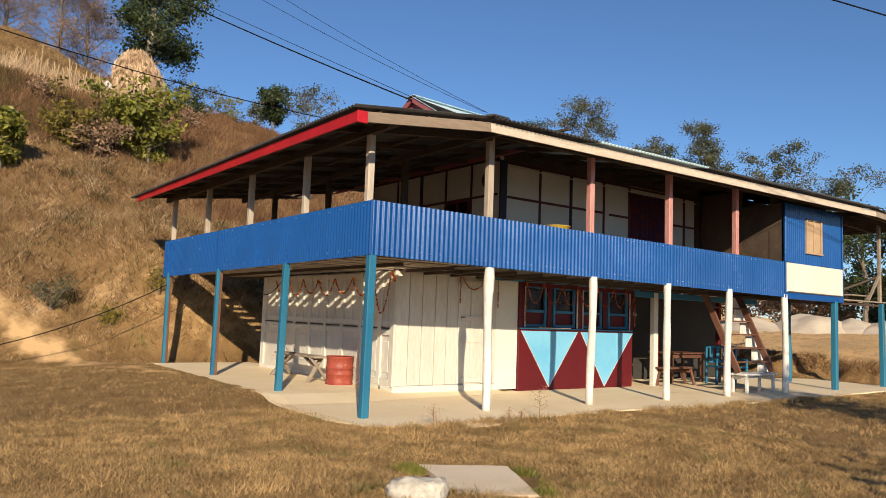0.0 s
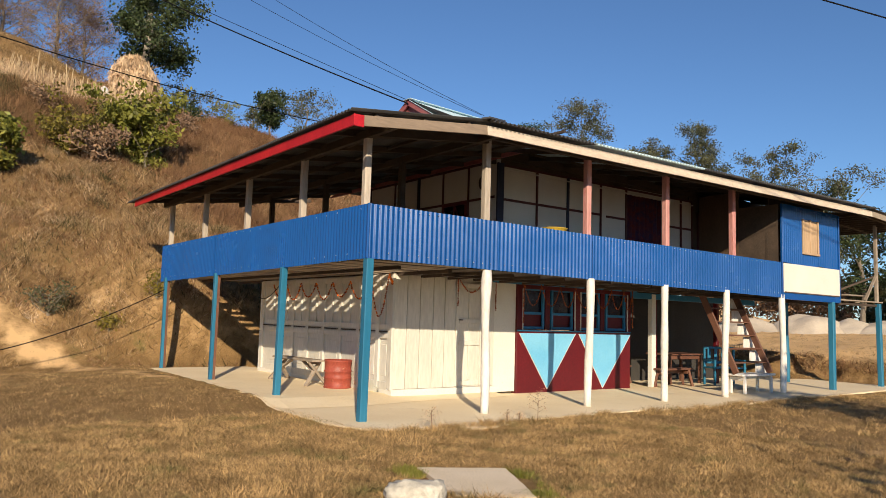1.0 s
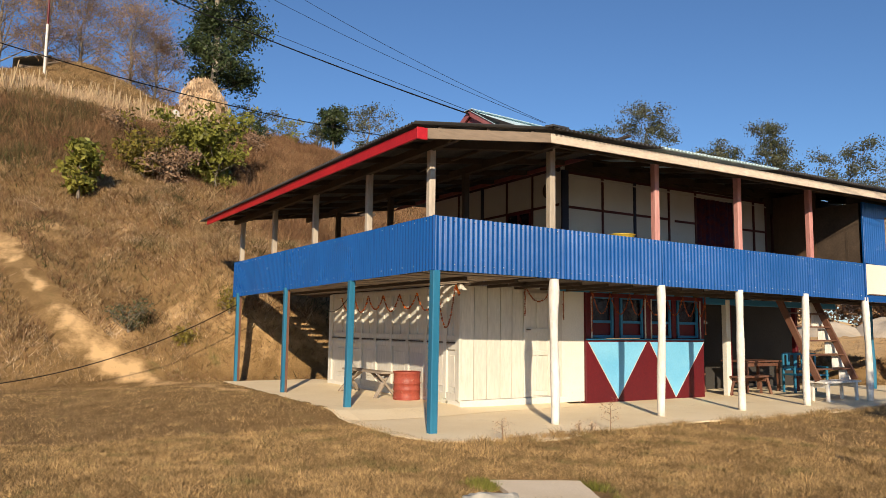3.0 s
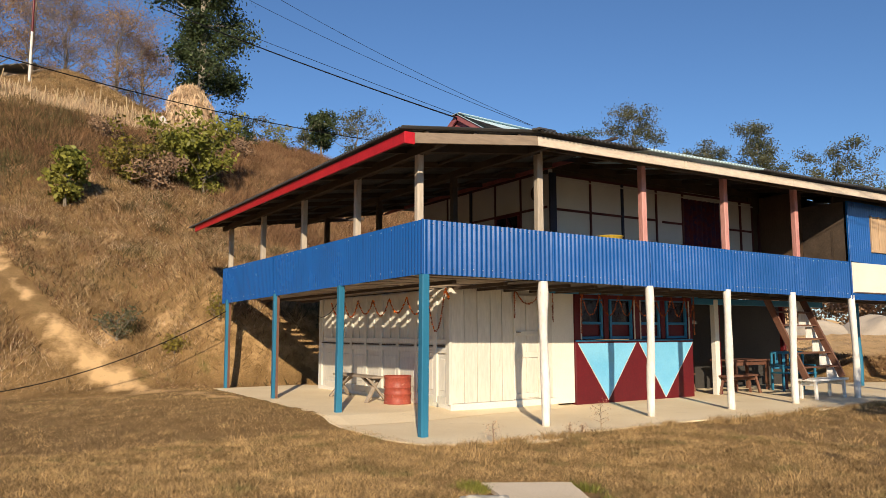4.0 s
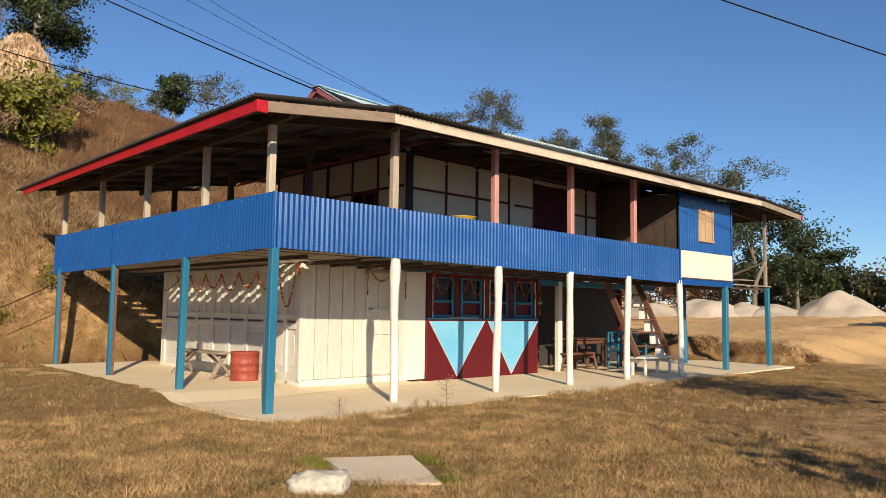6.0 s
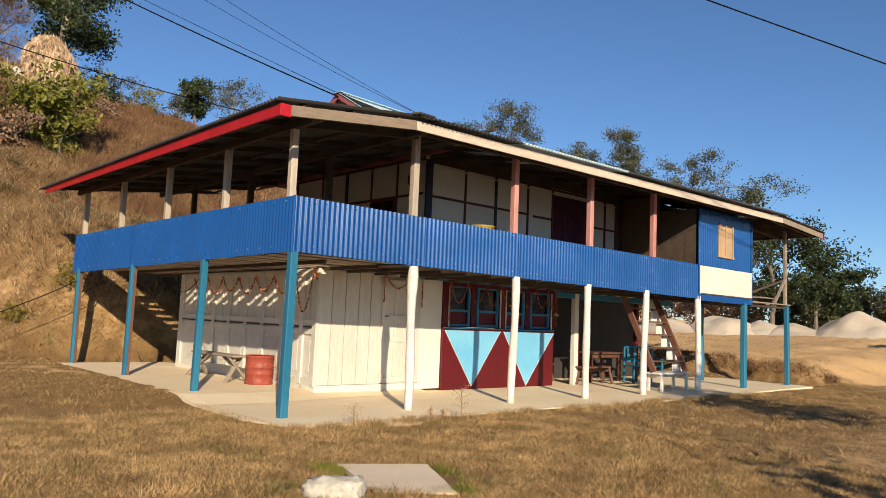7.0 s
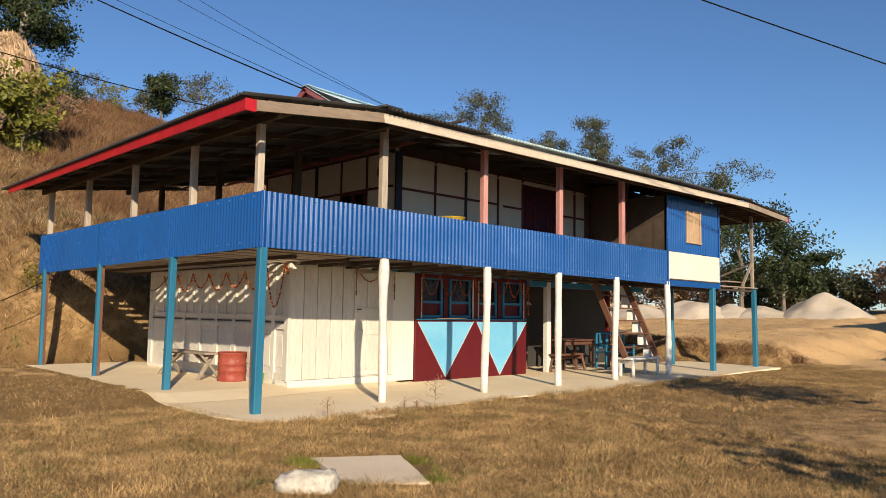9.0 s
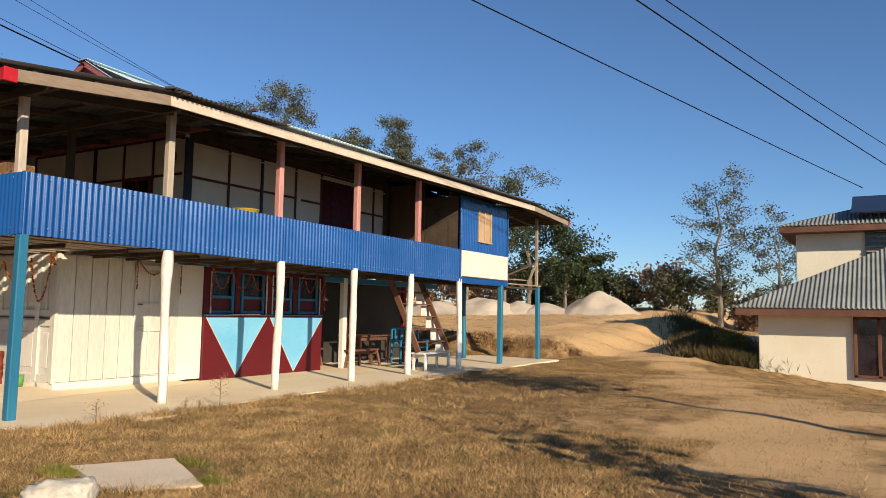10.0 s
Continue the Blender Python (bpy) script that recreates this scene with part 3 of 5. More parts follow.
# open platform at the far end: rough planks, brace
for k in range(7):
    yy = 0.05 + 0.26 * k
    part("plank", Shape().bar((13.7, yy, 2.23 + 0.02 * (k % 3)), (16.2 + 0.25 * (k % 2), yy + 0.08 * math.sin(k), 2.24 + 0.03 * (k % 2)), 0.17, 0.03), "raw_wood", floor_up)
part("plank", Shape().bar((14.0, -0.05, 2.36), (15.7, 0.3, 2.40), 0.2, 0.03), "raw_wood", floor_up, "loose grey plank")
part("brace", Shape().bar((15.3, 0.03, 2.25), (16.05, 0.03, 3.05), 0.06, 0.05), "raw_wood", floor_up)
part("brace", Shape().bar((14.3, 0.9, 2.25), (16.0, 0.06, 2.95), 0.05, 0.05), "dark_wood", floor_up)

# ground-floor timber room: plinth, plank front, door, plaster bay
part("plinth", Shape().box((2.04, 5.35, 0.07), (0.3, 5.5, 0.19), 0, 0.01), "white_plaster", house, "low whitewashed plinth")
part("plinth", Shape().box((3.12, 2.43, 0.07), (2.46, 0.5, 0.19), 0, 0.01), "white_plaster", house, "low whitewashed plinth")
wall_f = part("wall", Shape().box((3.1, 2.29, 1.2), (2.36, 0.06, 2.08)), "white_wood", house, "white painted plank wall")
xx = 1.9
for w in (0.30, 0.29, 0.30, 0.27, 0.25):
    part("plank", Shape().box((xx + w / 2, 2.235, 1.2), (w - 0.012, 0.03, 2.06), 0, 0.004), "white_wood", wall_f)
    xx += w
part("plank", Shape().box((4.16, 2.235, 1.2), (0.26, 0.03, 2.06), 0, 0.004), "white_wood", wall_f)
door = part("door", Shape().box((3.66, 2.25, 1.1), (0.70, 0.03, 1.86)), "white_wood", house, "white painted plank door with panels")
for (a, b, c, d) in ((3.33, 3.40, 0.18, 2.16), (3.93, 4.01, 0.18, 2.16)):
    part("stile", Shape().box(((a + b) / 2, 2.225, (c + d) / 2), (b - a, 0.03, d - c), 0, 0.004), "white_wood", door)
for z in (0.24, 1.0, 1.42, 2.1):
    part("door_rail", Shape().box((3.665, 2.225, z), (0.52, 0.028, 0.09), 0, 0.004), "white_wood", door)
part("door_rail", Shape().box((3.665, 2.225, 1.2), (0.05, 0.026, 1.8), 0, 0.004), "white_wood", door)
part("latch", Shape().box((3.44, 2.20, 1.44), (0.10, 0.02, 0.02), 0, 0.004), "dark_wood", door, "dark iron latch")
part("wall", Shape().box((4.58, 2.29, 1.14), (0.58, 0.13, 2.2), 0, 0.006), "white_plaster", house, "white plaster wall bay")

# side wall of panelled shutters
wall_s = part("wall", Shape().box((1.95, 5.15, 1.2), (0.05, 5.82, 2.08)), "white_wood", house, "white panelled timber side wall")
yy = 2.24
widths = [0.42, 0.72, 0.72, 0.72, 0.72, 0.72, 0.72, 0.72]
for w in widths:
    part("stile", Shape().box((1.905, yy + 0.06, 1.2), (0.045, 0.12, 2.06), 0, 0.006), "white_wood", wall_s)
    for z, h in ((0.22, 0.14), (1.11, 0.10), (1.27, 0.10), (2.16, 0.12)):
        part("cross_rail", Shape().box((1.908, yy + 0.12 + (w - 0.12) / 2, z), (0.04, w - 0.125, h), 0, 0.005), "white_wood", wall_s)
    part("cross_rail", Shape().box((1.912, yy + 0.12 + (w - 0.12) / 2, 1.7), (0.03, 0.05, 0.76), 0, 0.004), "white_wood", wall_s)
    part("raised_panel", Shape().box((1.93, yy + 0.12 + (w - 0.12) / 2, 0.67), (0.03, w - 0.24, 0.58), 0, 0.012), "white_wood", wall_s)
    yy += w
# shadow line of the shutter gap, laid on as a thin dark strip
part("slot", Shape().box((1.903, 5.15, 1.19), (0.03, 5.7, 0.022)), "dark_wood", wall_s, "dark strip for the shadow in the gap between upper and lower shutters")
part("stile", Shape().box((1.905, 8.0, 1.2), (0.045, 0.12, 2.06), 0, 0.006), "white_wood", wall_s)
part("corner_board", Shape().box((1.89, 2.215, 1.2), (0.06, 0.06, 2.1), 0, 0.008), "white_wood", house)

# maroon bay with painted triangles and two windows
YM = 2.17
bay = part("wall", Shape().box((6.64, 2.26, 0.63), (3.53, 0.16, 1.28), 0, 0.006), "maroon", house, "maroon painted wall with light blue triangles")
part("window_head", Shape().box((6.64, 2.26, 2.22), (3.53, 0.16, 0.2)), "maroon", bay)
for xc, w in ((4.95, 0.15), (6.64, 0.18), (8.35, 0.13)):
    part("pier", Shape().box((xc, 2.26, 1.695), (w, 0.16, 0.85)), "maroon", bay)


def prism(pts, y0, y1):
    n = len(pts)
    return Shape().add([(x, y0, z) for x, z in pts] + [(x, y1, z) for x, z in pts],
                       [tuple(range(n))] + [tuple(range(n, 2 * n))[::-1]] + [(i, (i + 1) % n, (i + 1) % n + n, i + n) for i in range(n)])


for tri in (((4.93, 1.21), (6.58, 1.21), (5.74, 0.06)), ((6.68, 1.21), (8.40, 1.21), (7.46, 0.03))):
    part("painted_triangle", prism(tri, 2.174, 2.19), "sky_paint", bay, "light blue painted triangle")
    a, b, c = tri
    for p, q in ((a, c), (b, c)):
        part("painted_line", Shape().bar((p[0], 2.177, p[1]), (q[0], 2.177, q[1]), 0.014, 0.008, up=(0, 1, 0)), "white_wood", bay, "thin white painted line")
part("sill", Shape().box((6.62, 2.16, 1.262), (3.5, 0.06, 0.028), 0, 0.006), "frame_blue", bay, "dark blue window sill")
part("lintel", Shape().box((6.4, 2.165, 2.26), (4.4, 0.04, 0.12), 0, 0.006), "frame_blue", bay, "dark blue lintel board")
for x0, x1 in ((5.03, 6.54), (6.74, 8.28)):
    win = part("window", Shape().box(((x0 + x1) / 2, 2.33, 1.73), (x1 - x0, 0.03, 0.9)), "maroon", house, "blue framed window with maroon shutters")
    mid = (x0 + x1) / 2
    for xa, xb_ in ((x0 + 0.03, mid - 0.14), (mid + 0.12, x1 - 0.03)):
        for xs in (xa, xb_):
            part("window_stile", Shape().box((xs, 2.24, 1.72), (0.06, 0.05, 0.86), 0, 0.006), "frame_blue", win, "blue painted window stile")
        for zs in (1.32, 1.62, 2.12):
            part("window_rail", Shape().box(((xa + xb_) / 2, 2.24, zs), (xb_ - xa - 0.06, 0.045, 0.055), 0, 0.006), "frame_blue", win, "blue painted window rail")
        part("pane", Shape().box(((xa + xb_) / 2, 2.285, 1.47), (xb_ - xa - 0.06, 0.01, 0.26)), "maroon", win)
        part("pane", Shape().box(((xa + xb_) / 2, 2.285, 1.87), (xb_ - xa - 0.06, 0.01, 0.44)), "glass", win)
    part("mullion", Shape().box((mid - 0.01, 2.24, 1.72), (0.13, 0.04, 0.86), 0, 0.006), "maroon", win)
    for xs in (x0 - 0.01, x1 + 0.01):
        part("jamb_strip", Shape().box((xs, 2.172, 1.7), (0.022, 0.02, 0.84)), "white_wood", win, "thin white jamb strip")

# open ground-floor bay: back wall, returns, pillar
# back wall coloured near black in place of the bay's shade
part("wall", Shape().box((11.25, 3.66, 1.1), (5.7, 0.12, 2.25)), "dark_cement", house, "back wall of the open bay, its shade put into the colour")
part("wall", Shape().box((8.38, 2.98, 1.1), (0.10, 1.26, 2.25)), "maroon", house, "maroon painted side wall")
part("pillar", Shape().box((9.22, 2.2, 1.08), (0.15, 0.13, 2.2), 0, 0.01), "white_plaster", house, "white pillar")
part("pillar", Shape().box((9.36, 2.25, 1.08), (0.10, 0.12, 2.2), 0, 0.01), "maroon", house, "maroon pillar")
part("pillar", Shape().box((12.0, 2.3, 1.08), (0.11, 0.11, 2.2), 0, 0.01), "maroon", house, "maroon pillar")
part("beam", Shape().box((11.0, 2.2, 2.13), (5.2, 0.1, 0.14), 0, 0.008), "frame_blue", house, "dark blue timber beam")
part("wall", Shape().box((6.5, 8.1, 1.1), (9.2, 0.12, 2.25)), "white_plaster", house, "white plaster rear wall")
part("wall", Shape().box((13.0, 5.9, 1.1), (0.12, 4.5, 2.25)), "white_plaster", house, "white plaster end wall")

# upper room: white boards with battens, curtain door, window
UF, UX = 2.2, 4.3
up_f = part("wall", Shape().box((6.27, UF + 0.05, 3.45), (3.94, 0.1, 2.36)), "white_panel", house, "white board wall with dark battens")
part("wall", Shape().box((10.2, UF + 0.05, 3.45), (1.24, 0.1, 2.36)), "white_panel", house, "white board wall with dark battens")
part("door_head", Shape().box((8.92, UF + 0.05, 4.56), (1.36, 0.1, 0.16)), "white_panel", house)
up_s = part("wall", Shape().box((UX + 0.05, 4.72, 3.5), (0.1, 4.94, 2.46)), "white_panel", house, "white board side wall with dark battens")
part("wall", Shape().box((7.6, 7.25, 3.5), (6.5, 0.1, 2.5)), "white_panel", house, "white board rear wall")
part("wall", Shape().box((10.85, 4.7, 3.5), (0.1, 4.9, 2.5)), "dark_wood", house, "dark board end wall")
part("corner_board", Shape().box((4.33, UF - 0.03, 3.45), (0.17, 0.05, 2.36), 0, 0.006), "navy", house, "navy painted corner board")
for xb_, w in ((5.37, 0.05), (6.30, 0.07), (7.36, 0.05), (8.24, 0.05), (9.62, 0.05), (10.33, 0.06), (10.80, 0.05)):
    part("batten", Shape().box((xb_, UF - 0.015, 3.45), (w, 0.03, 2.3), 0, 0.004), "batten" if xb_ != 6.3 else "navy", up_f)
for a, b, z in ((4.42, 7.33, 3.90), (7.55, 8.2, 3.88), (9.65, 10.78, 3.88), (4.42, 10.8, 4.6)):
    part("batten", Shape().box(((a + b) / 2, UF - 0.012, z), (b - a, 0.024, 0.05), 0, 0.004), "batten", up_f)
part("conduit", Shape().tube([(4.4, UF - 0.04, 4.52), (8.2, UF - 0.04, 4.50), (10.8, UF - 0.04, 4.5)], 0.014, 6), "white_panel", up_f, "pale cable conduit")
for yb_ in (3.15, 4.05, 5.0, 6.0, 7.15):
    part("batten", Shape().box((UX - 0.012, yb_, 3.5), (0.024, 0.05 if yb_ != 5.0 else 0.10, 2.4), 0, 0.004), "batten" if yb_ != 5.0 else "navy", up_s)
for a, b, z in ((2.3, 4.05, 3.95), (4.05, 5.0, 3.95), (2.3, 7.15, 4.68)):
    part("batten", Shape().box((UX - 0.010, (a + b) / 2, z), (0.02, b - a, 0.05), 0, 0.004), "batten", up_s)
win = part("window", Shape().box((UX - 0.005, 3.6, 3.55), (0.03, 0.84, 0.72)), "glass", house, "dark red framed upper window")
for yc, zc, wy, wz in ((3.2, 3.55, 0.06, 0.67), (3.6, 3.55, 0.05, 0.67), (4.0, 3.55, 0.06, 0.67), (3.6, 3.92, 0.86, 0.06), (3.6, 3.2, 0.86, 0.06)):
    part("window_frame", Shape().box((UX - 0.03, yc, zc), (0.04, wy, wz), 0, 0.005), "maroon", win)
part("window_frame", Shape().bar((UX - 0.04, 3.22, 3.25), (UX - 0.04, 3.58, 3.88), 0.04, 0.02), "maroon", win)

# projecting corrugated room with shutter window and white board
part("wall", Shape().box((13.70, 1.25, 3.5), (0.06, 1.8, 2.6)), "dark_wood", house, "dark board end wall")
room = part("wall", Shape().box((12.4, 0.35, 2.95), (2.66, 0.06, 1.55)), "dark_wood", house, "timber frame of projecting room")
for a, b in ((11.06, 12.02), (12.72, 13.76)):
    part("corrugated_sheet", sheet((a, -0.02, 4.36), (1, 0, 0), (0, 0, -1), b - a, 1.36, 1.40, normal=(0, -1, 0)), "blue_sheet", room, "blue painted corrugated sheet", True)
part("corrugated_sheet", sheet((12.0, -0.016, 3.30), (1, 0, 0), (0, 0, -1), 0.74, 0.36, 0.38, normal=(0, -1, 0)), "blue_sheet", room, "blue painted corrugated sheet", True)
part("corrugated_sheet", sheet((12.0, -0.016, 4.36), (1, 0, 0), (0, 0, -1), 0.74, 0.28, 0.28, normal=(0, -1, 0)), "blue_sheet", room, "blue painted corrugated sheet", True)
part("corrugated_sheet", sheet((13.77, 0.0, 4.36), (0, 1, 0), (0, 0, -1), 2.15, 2.1, 2.1, normal=(1, 0, 0)), "blue_sheet", room, "blue painted corrugated sheet", True)
part("white_board", Shape().box((12.41, -0.045, 2.63), (2.66, 0.03, 0.68), 0, 0.006), "white_plaster", room, "white painted board with rust stains at the edge")
part("rust_edge", Shape().box((12.41, -0.062, 2.302), (2.62, 0.005, 0.022), 0, 0.002), "ply", room, "rust brown stain along the board's lower edge")
part("skirt", Shape().box((12.41, -0.02, 2.21), (2.70, 0.05, 0.15), 0, 0.006), "blue_sheet", room, "blue painted skirting board")
part("corner_strip", Shape().box((11.05, -0.03, 3.25), (0.035, 0.05, 2.2), 0, 0.006), "blue_sheet", room)
part("corner_strip", Shape().box((13.77, -0.03, 3.25), (0.04, 0.05, 2.2), 0, 0.006), "blue_sheet", room)
sh = part("window", Shape().box((12.37, 0.0, 3.68), (0.72, 0.03, 0.80)), "shutter_wood", house, "varnished yellow wooden shutter window")
for xs, w in ((12.17, 0.30), (12.53, 0.26)):
    part("shutter", Shape().box((xs, -0.03, 3.66), (w, 0.03, 0.74), 0, 0.006), "shutter_wood", sh)
for xs in (12.02, 12.35, 12.72):
    part("window_frame", Shape().box((xs, -0.035, 3.68), (0.05, 0.05, 0.82), 0, 0.006), "shutter_wood", sh)
part("window_frame", Shape().box((12.37, -0.04, 3.265), (0.80, 0.05, 0.05), 0, 0.006), "shutter_wood", sh)
# added dark sheet: fills the shaded opening between room and eave
part("wall", Shape().box((12.4, 0.33, 4.27), (2.6, 0.05, 1.1)), "dark_wood", house, "dark fill board added for the shade under the eave")
ply = part("wall", Shape().box((11.10, 1.62, 3.5), (0.04, 1.1, 2.5)), "ply", house, "bare brown plywood side wall")
part("wall", Shape().box((11.10, 0.56, 3.3), (0.05, 1.0, 2.1)), "dark_wood", house, "dark board side wall")
part("jamb", Shape().box((11.08, 2.2, 3.3), (0.06, 0.06, 2.1), 0, 0.005), "batten", house)
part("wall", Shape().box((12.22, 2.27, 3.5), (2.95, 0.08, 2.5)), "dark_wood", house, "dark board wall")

# ---------------------------------------------------------------- roof: hipped skirt over the veranda, gabled main roof
EAVE, RIDGE_Y, SLOPE, STEEP, SKIRT = -0.68, 5.0, 0.17, 0.553, 0.12


def z_skirt(x):
    return 4.15 + SKIRT * (x + 0.70)


def z_main(x, y):
    d = RIDGE_Y - abs(y - RIDGE_Y)
    return 4.425 + SLOPE * (min(d, 2.2) - EAVE) + (STEEP - 0.018 * max(0, x - 4)) * max(0, d - 2.2) + 0.009 * (x - 1.6)


roof = part("roof", Shape().bar((4.1, 5, 6.34), (14.2, 5, 5.92), 0.1, 0.12), "dark_wood", house, "roof timbers under corrugated sheets")


def roof_patch(us, lo, hi, place, amp=0.019, pitch=0.088, parts=5, thick=0.004):
    """Corrugated covering: waves along u, cut at lo(u) and hi(u)."""
    top, bot, fc = [], [], []
    n = parts + 1
    for u in us:
        w = amp * math.sin(2 * math.pi * u / pitch)
        a, b = lo(u), hi(u)
        for k in range(n):
            s = a + (b - a) * k / parts
            p = Vector(place(u, s))
            top.append((p.x, p.y, p.z + w))
            bot.append((p.x, p.y, p.z + w - thick))
    cols = len(us)
    for i in range(cols - 1):
        for k in range(parts):
            fc.append((i * n + k, (i + 1) * n + k, (i + 1) * n + k + 1, i * n + k + 1))
    m = len(top)
    fc += [tuple(j + m for j in f[::-1]) for f in fc]
    for i in range(cols - 1):
        fc.append((i * n, i * n + m, (i + 1) * n + m, (i + 1) * n))
    for k in range(parts):
        fc.append((k, k + 1, k + 1 + m, k + m))
        q = (cols - 1) * n
        fc.append((q + k, q + k + m, q + k + 1 + m, q + k + 1))
    return Shape().add(top + bot, fc)


def hip_x(y):
    """Where the skirt meets the main slope."""
    return min(4.0, max(-0.6, (z_main(1.6, y) - 4.15) / SKIRT - 0.70))


def hip_y(x):
    return (z_skirt(x) - 4.425) / SLOPE + EAVE if x < 3.9 else RIDGE_Y


def span(a, b, d):
    return [a + (b - a) * i / max(1, int((b - a) / d)) for i in range(int((b - a) / d) + 1)]


ys = span(EAVE, 10.65, 0.014)
part("roof_sheet", roof_patch(ys, lambda v: -0.74, hip_x, lambda v, s: (s, v, z_skirt(s))), "roof_sheet", roof, "grey corrugated sheets over the side veranda", True)
for k, (a, b) in enumerate(((1.58, 3.9), (3.88, 7.0), (6.98, 10.2), (10.18, 13.4), (13.38, 14.3))):
    xs_ = span(a, b, 0.014)
    # only the second sheet is pale; the others carry the underside's shade in colour
    part("roof_sheet", roof_patch(xs_, lambda u: EAVE - 0.09, (lambda u: max(EAVE, hip_y(u))) if k == 0 else (lambda u: RIDGE_Y), lambda u, s: (u, s, z_main(u, s) + 0.004 * (k % 2)), parts=22),
         "pale_roof" if k == 1 else "roof_sheet", roof, "pale corrugated sheets", True)
part("roof_sheet", roof_patch(span(3.9, 14.3, 0.03), lambda u: RIDGE_Y, lambda u: 8.7, lambda u, s: (u, s, z_main(u, s)), amp=0.0, pitch=9, parts=12), "roof_sheet", roof)
part("ridge_cap", Shape().bar((3.86, 5, 6.49), (14.3, 5, 6.065), 0.30, 0.012), "pale_roof", roof, "pale ridge capping")
part("hip_cap", Shape().bar((1.5, -0.73, 4.435), (1.95, -0.57, 4.49), 0.14, 0.025), "roof_sheet", roof, "dark hip flashing")
part("roof_sheet", roof_patch(span(-0.70, 6.5, 0.014), lambda v: 14.15, lambda v: 17.02, lambda v, s: (s, v, 4.505 - 0.055 * (s - 14.3))), "roof_sheet", roof, "grey corrugated sheets over the platform", True)
for yq in (-0.4, 0.6, 1.7, 2.9, 4.1, 5.4):
    part("rafter", Shape().bar((14.1, yq, 4.42), (16.95, yq, 4.27), 0.06, 0.08), "dark_wood", roof)
# dark bars added this close to hide the bright sheet, as if shaded
for k in range(10):
    xq = 14.3 + 0.29 * k
    part("purlin", Shape().bar((xq, -0.55, 4.43 - 0.055 * (xq - 14.3)), (xq, 6.4, 4.43 - 0.055 * (xq - 14.3)), 0.05, 0.09), "dark_wood", roof)
end_gable = part("gable", prism([(0.0, 4.45), (10.0, 4.45), (7.8, 4.88), (5.0, 5.95), (2.2, 4.88)], 0, 0.05), "dark_wood", house, "dark boarded far gable end")
end_gable.data.transform(Matrix(((0, 1, 0, 14.2), (1, 0, 0, 0), (0, 0, 1, 0), (0, 0, 0, 1))))
# gable end above the skirt
gable = part("gable", prism([(1.2, 4.62), (8.8, 4.62), (7.8, 4.84), (5.0, 6.38), (2.2, 4.84)], 0, 0.05), "red_wood", house, "faded red boarded gable end")
gable.data.transform(Matrix(((0, 1, 0, 3.98), (1, 0, 0, 0), (0, 0, 1, 0), (0, 0, 0, 1))))
part("barge_board", Shape().bar((3.92, 2.1, 4.86), (3.92, 5.0, 6.43), 0.04, 0.14, up=(0, -0.55, 1)), "red_wood", gable, "faded red barge board")
part("barge_board", Shape().bar((3.92, 7.9, 4.86), (3.92, 5.0, 6.43), 0.04, 0.14, up=(0, 0.55, 1)), "red_wood", gable, "faded red barge board")
part("vent", Shape().box((3.95, 4.75, 5.93), (0.05, 0.9, 0.36)), "navy", gable, "dark vent opening")
# fascias
part("fascia", Shape().bar((-0.66, -0.62, 4.02), (-0.66, 10.2, 4.07), 0.03, 0.15, 0.004), "red", roof, "bright red fascia board")
part("fascia", Shape().box((-0.60, -0.635, 4.02), (0.16, 0.032, 0.16), 0, 0.004), "red", roof, "bright red fascia end")
part("fascia", Shape().bar((-0.52, -0.62, 4.035), (1.62, -0.62, 4.29), 0.03, 0.145, 0.004), "grey_fascia", roof, "bare grey fascia board")
for a, b in ((1.62, 4.9), (4.9, 8.1), (8.1, 11.2), (11.2, 14.3)):
    part("fascia", Shape().bar((a, -0.62, 4.275 + 0.009 * a), (b, -0.62, 4.275 + 0.009 * b), 0.03, 0.145, 0.004), "cream", roof, "cream painted fascia board")
part("fascia", Shape().bar((14.3, -0.62, 4.405), (16.95, -0.62, 4.265), 0.03, 0.14, 0.004), "raw_wood", roof, "bare grey fascia board")
part("fascia", Shape().box((17.0, -0.60, 4.26), (0.03, 0.1, 0.16), 0, 0.004), "red", roof, "red fascia end")
# beams, rafters, battens underneath
for x in (0.04, 2.0):
    part("beam", Shape().bar((x, -0.55, z_skirt(x) - 0.14), (x, 10.1, z_skirt(x) - 0.14), 0.08, 0.12), "dark_wood", roof)
part("beam", Shape().bar((0.0, 0.06, 4.10), (2.2, 0.06, 4.36), 0.08, 0.12), "dark_wood", roof)
part("beam", Shape().bar((2.2, 0.06, 4.44), (14.2, 0.06, 4.54), 0.08, 0.12), "dark_wood", roof)
# dark strips added for shade under the roof and to stop light leaks
part("wall", Shape().box((9.3, 2.3, 4.77), (10.4, 0.06, 0.3)), "dark_wood", house, "dark fill board added for the shade above the upper wall")
part("wall", Shape().box((4.36, 4.7, 4.86), (0.06, 5.1, 0.26)), "dark_wood", house, "dark fill board added above the side wall against stray light")
y = 0.5
while y < 10.3:
    part("rafter", Shape().bar((-0.62, y, z_skirt(-0.62) - 0.07), (3.85, y, z_skirt(3.85) - 0.07), 0.06, 0.09), "dark_wood", roof)
    y += 1.15
for x in (-0.3, 0.5, 1.3, 2.6, 3.3):
    part("purlin", Shape().bar((x, -0.6, z_skirt(x) - 0.055), (x, 10.3, z_skirt(x) - 0.055), 0.05, 0.04), "dark_wood", roof)
x = 4.1
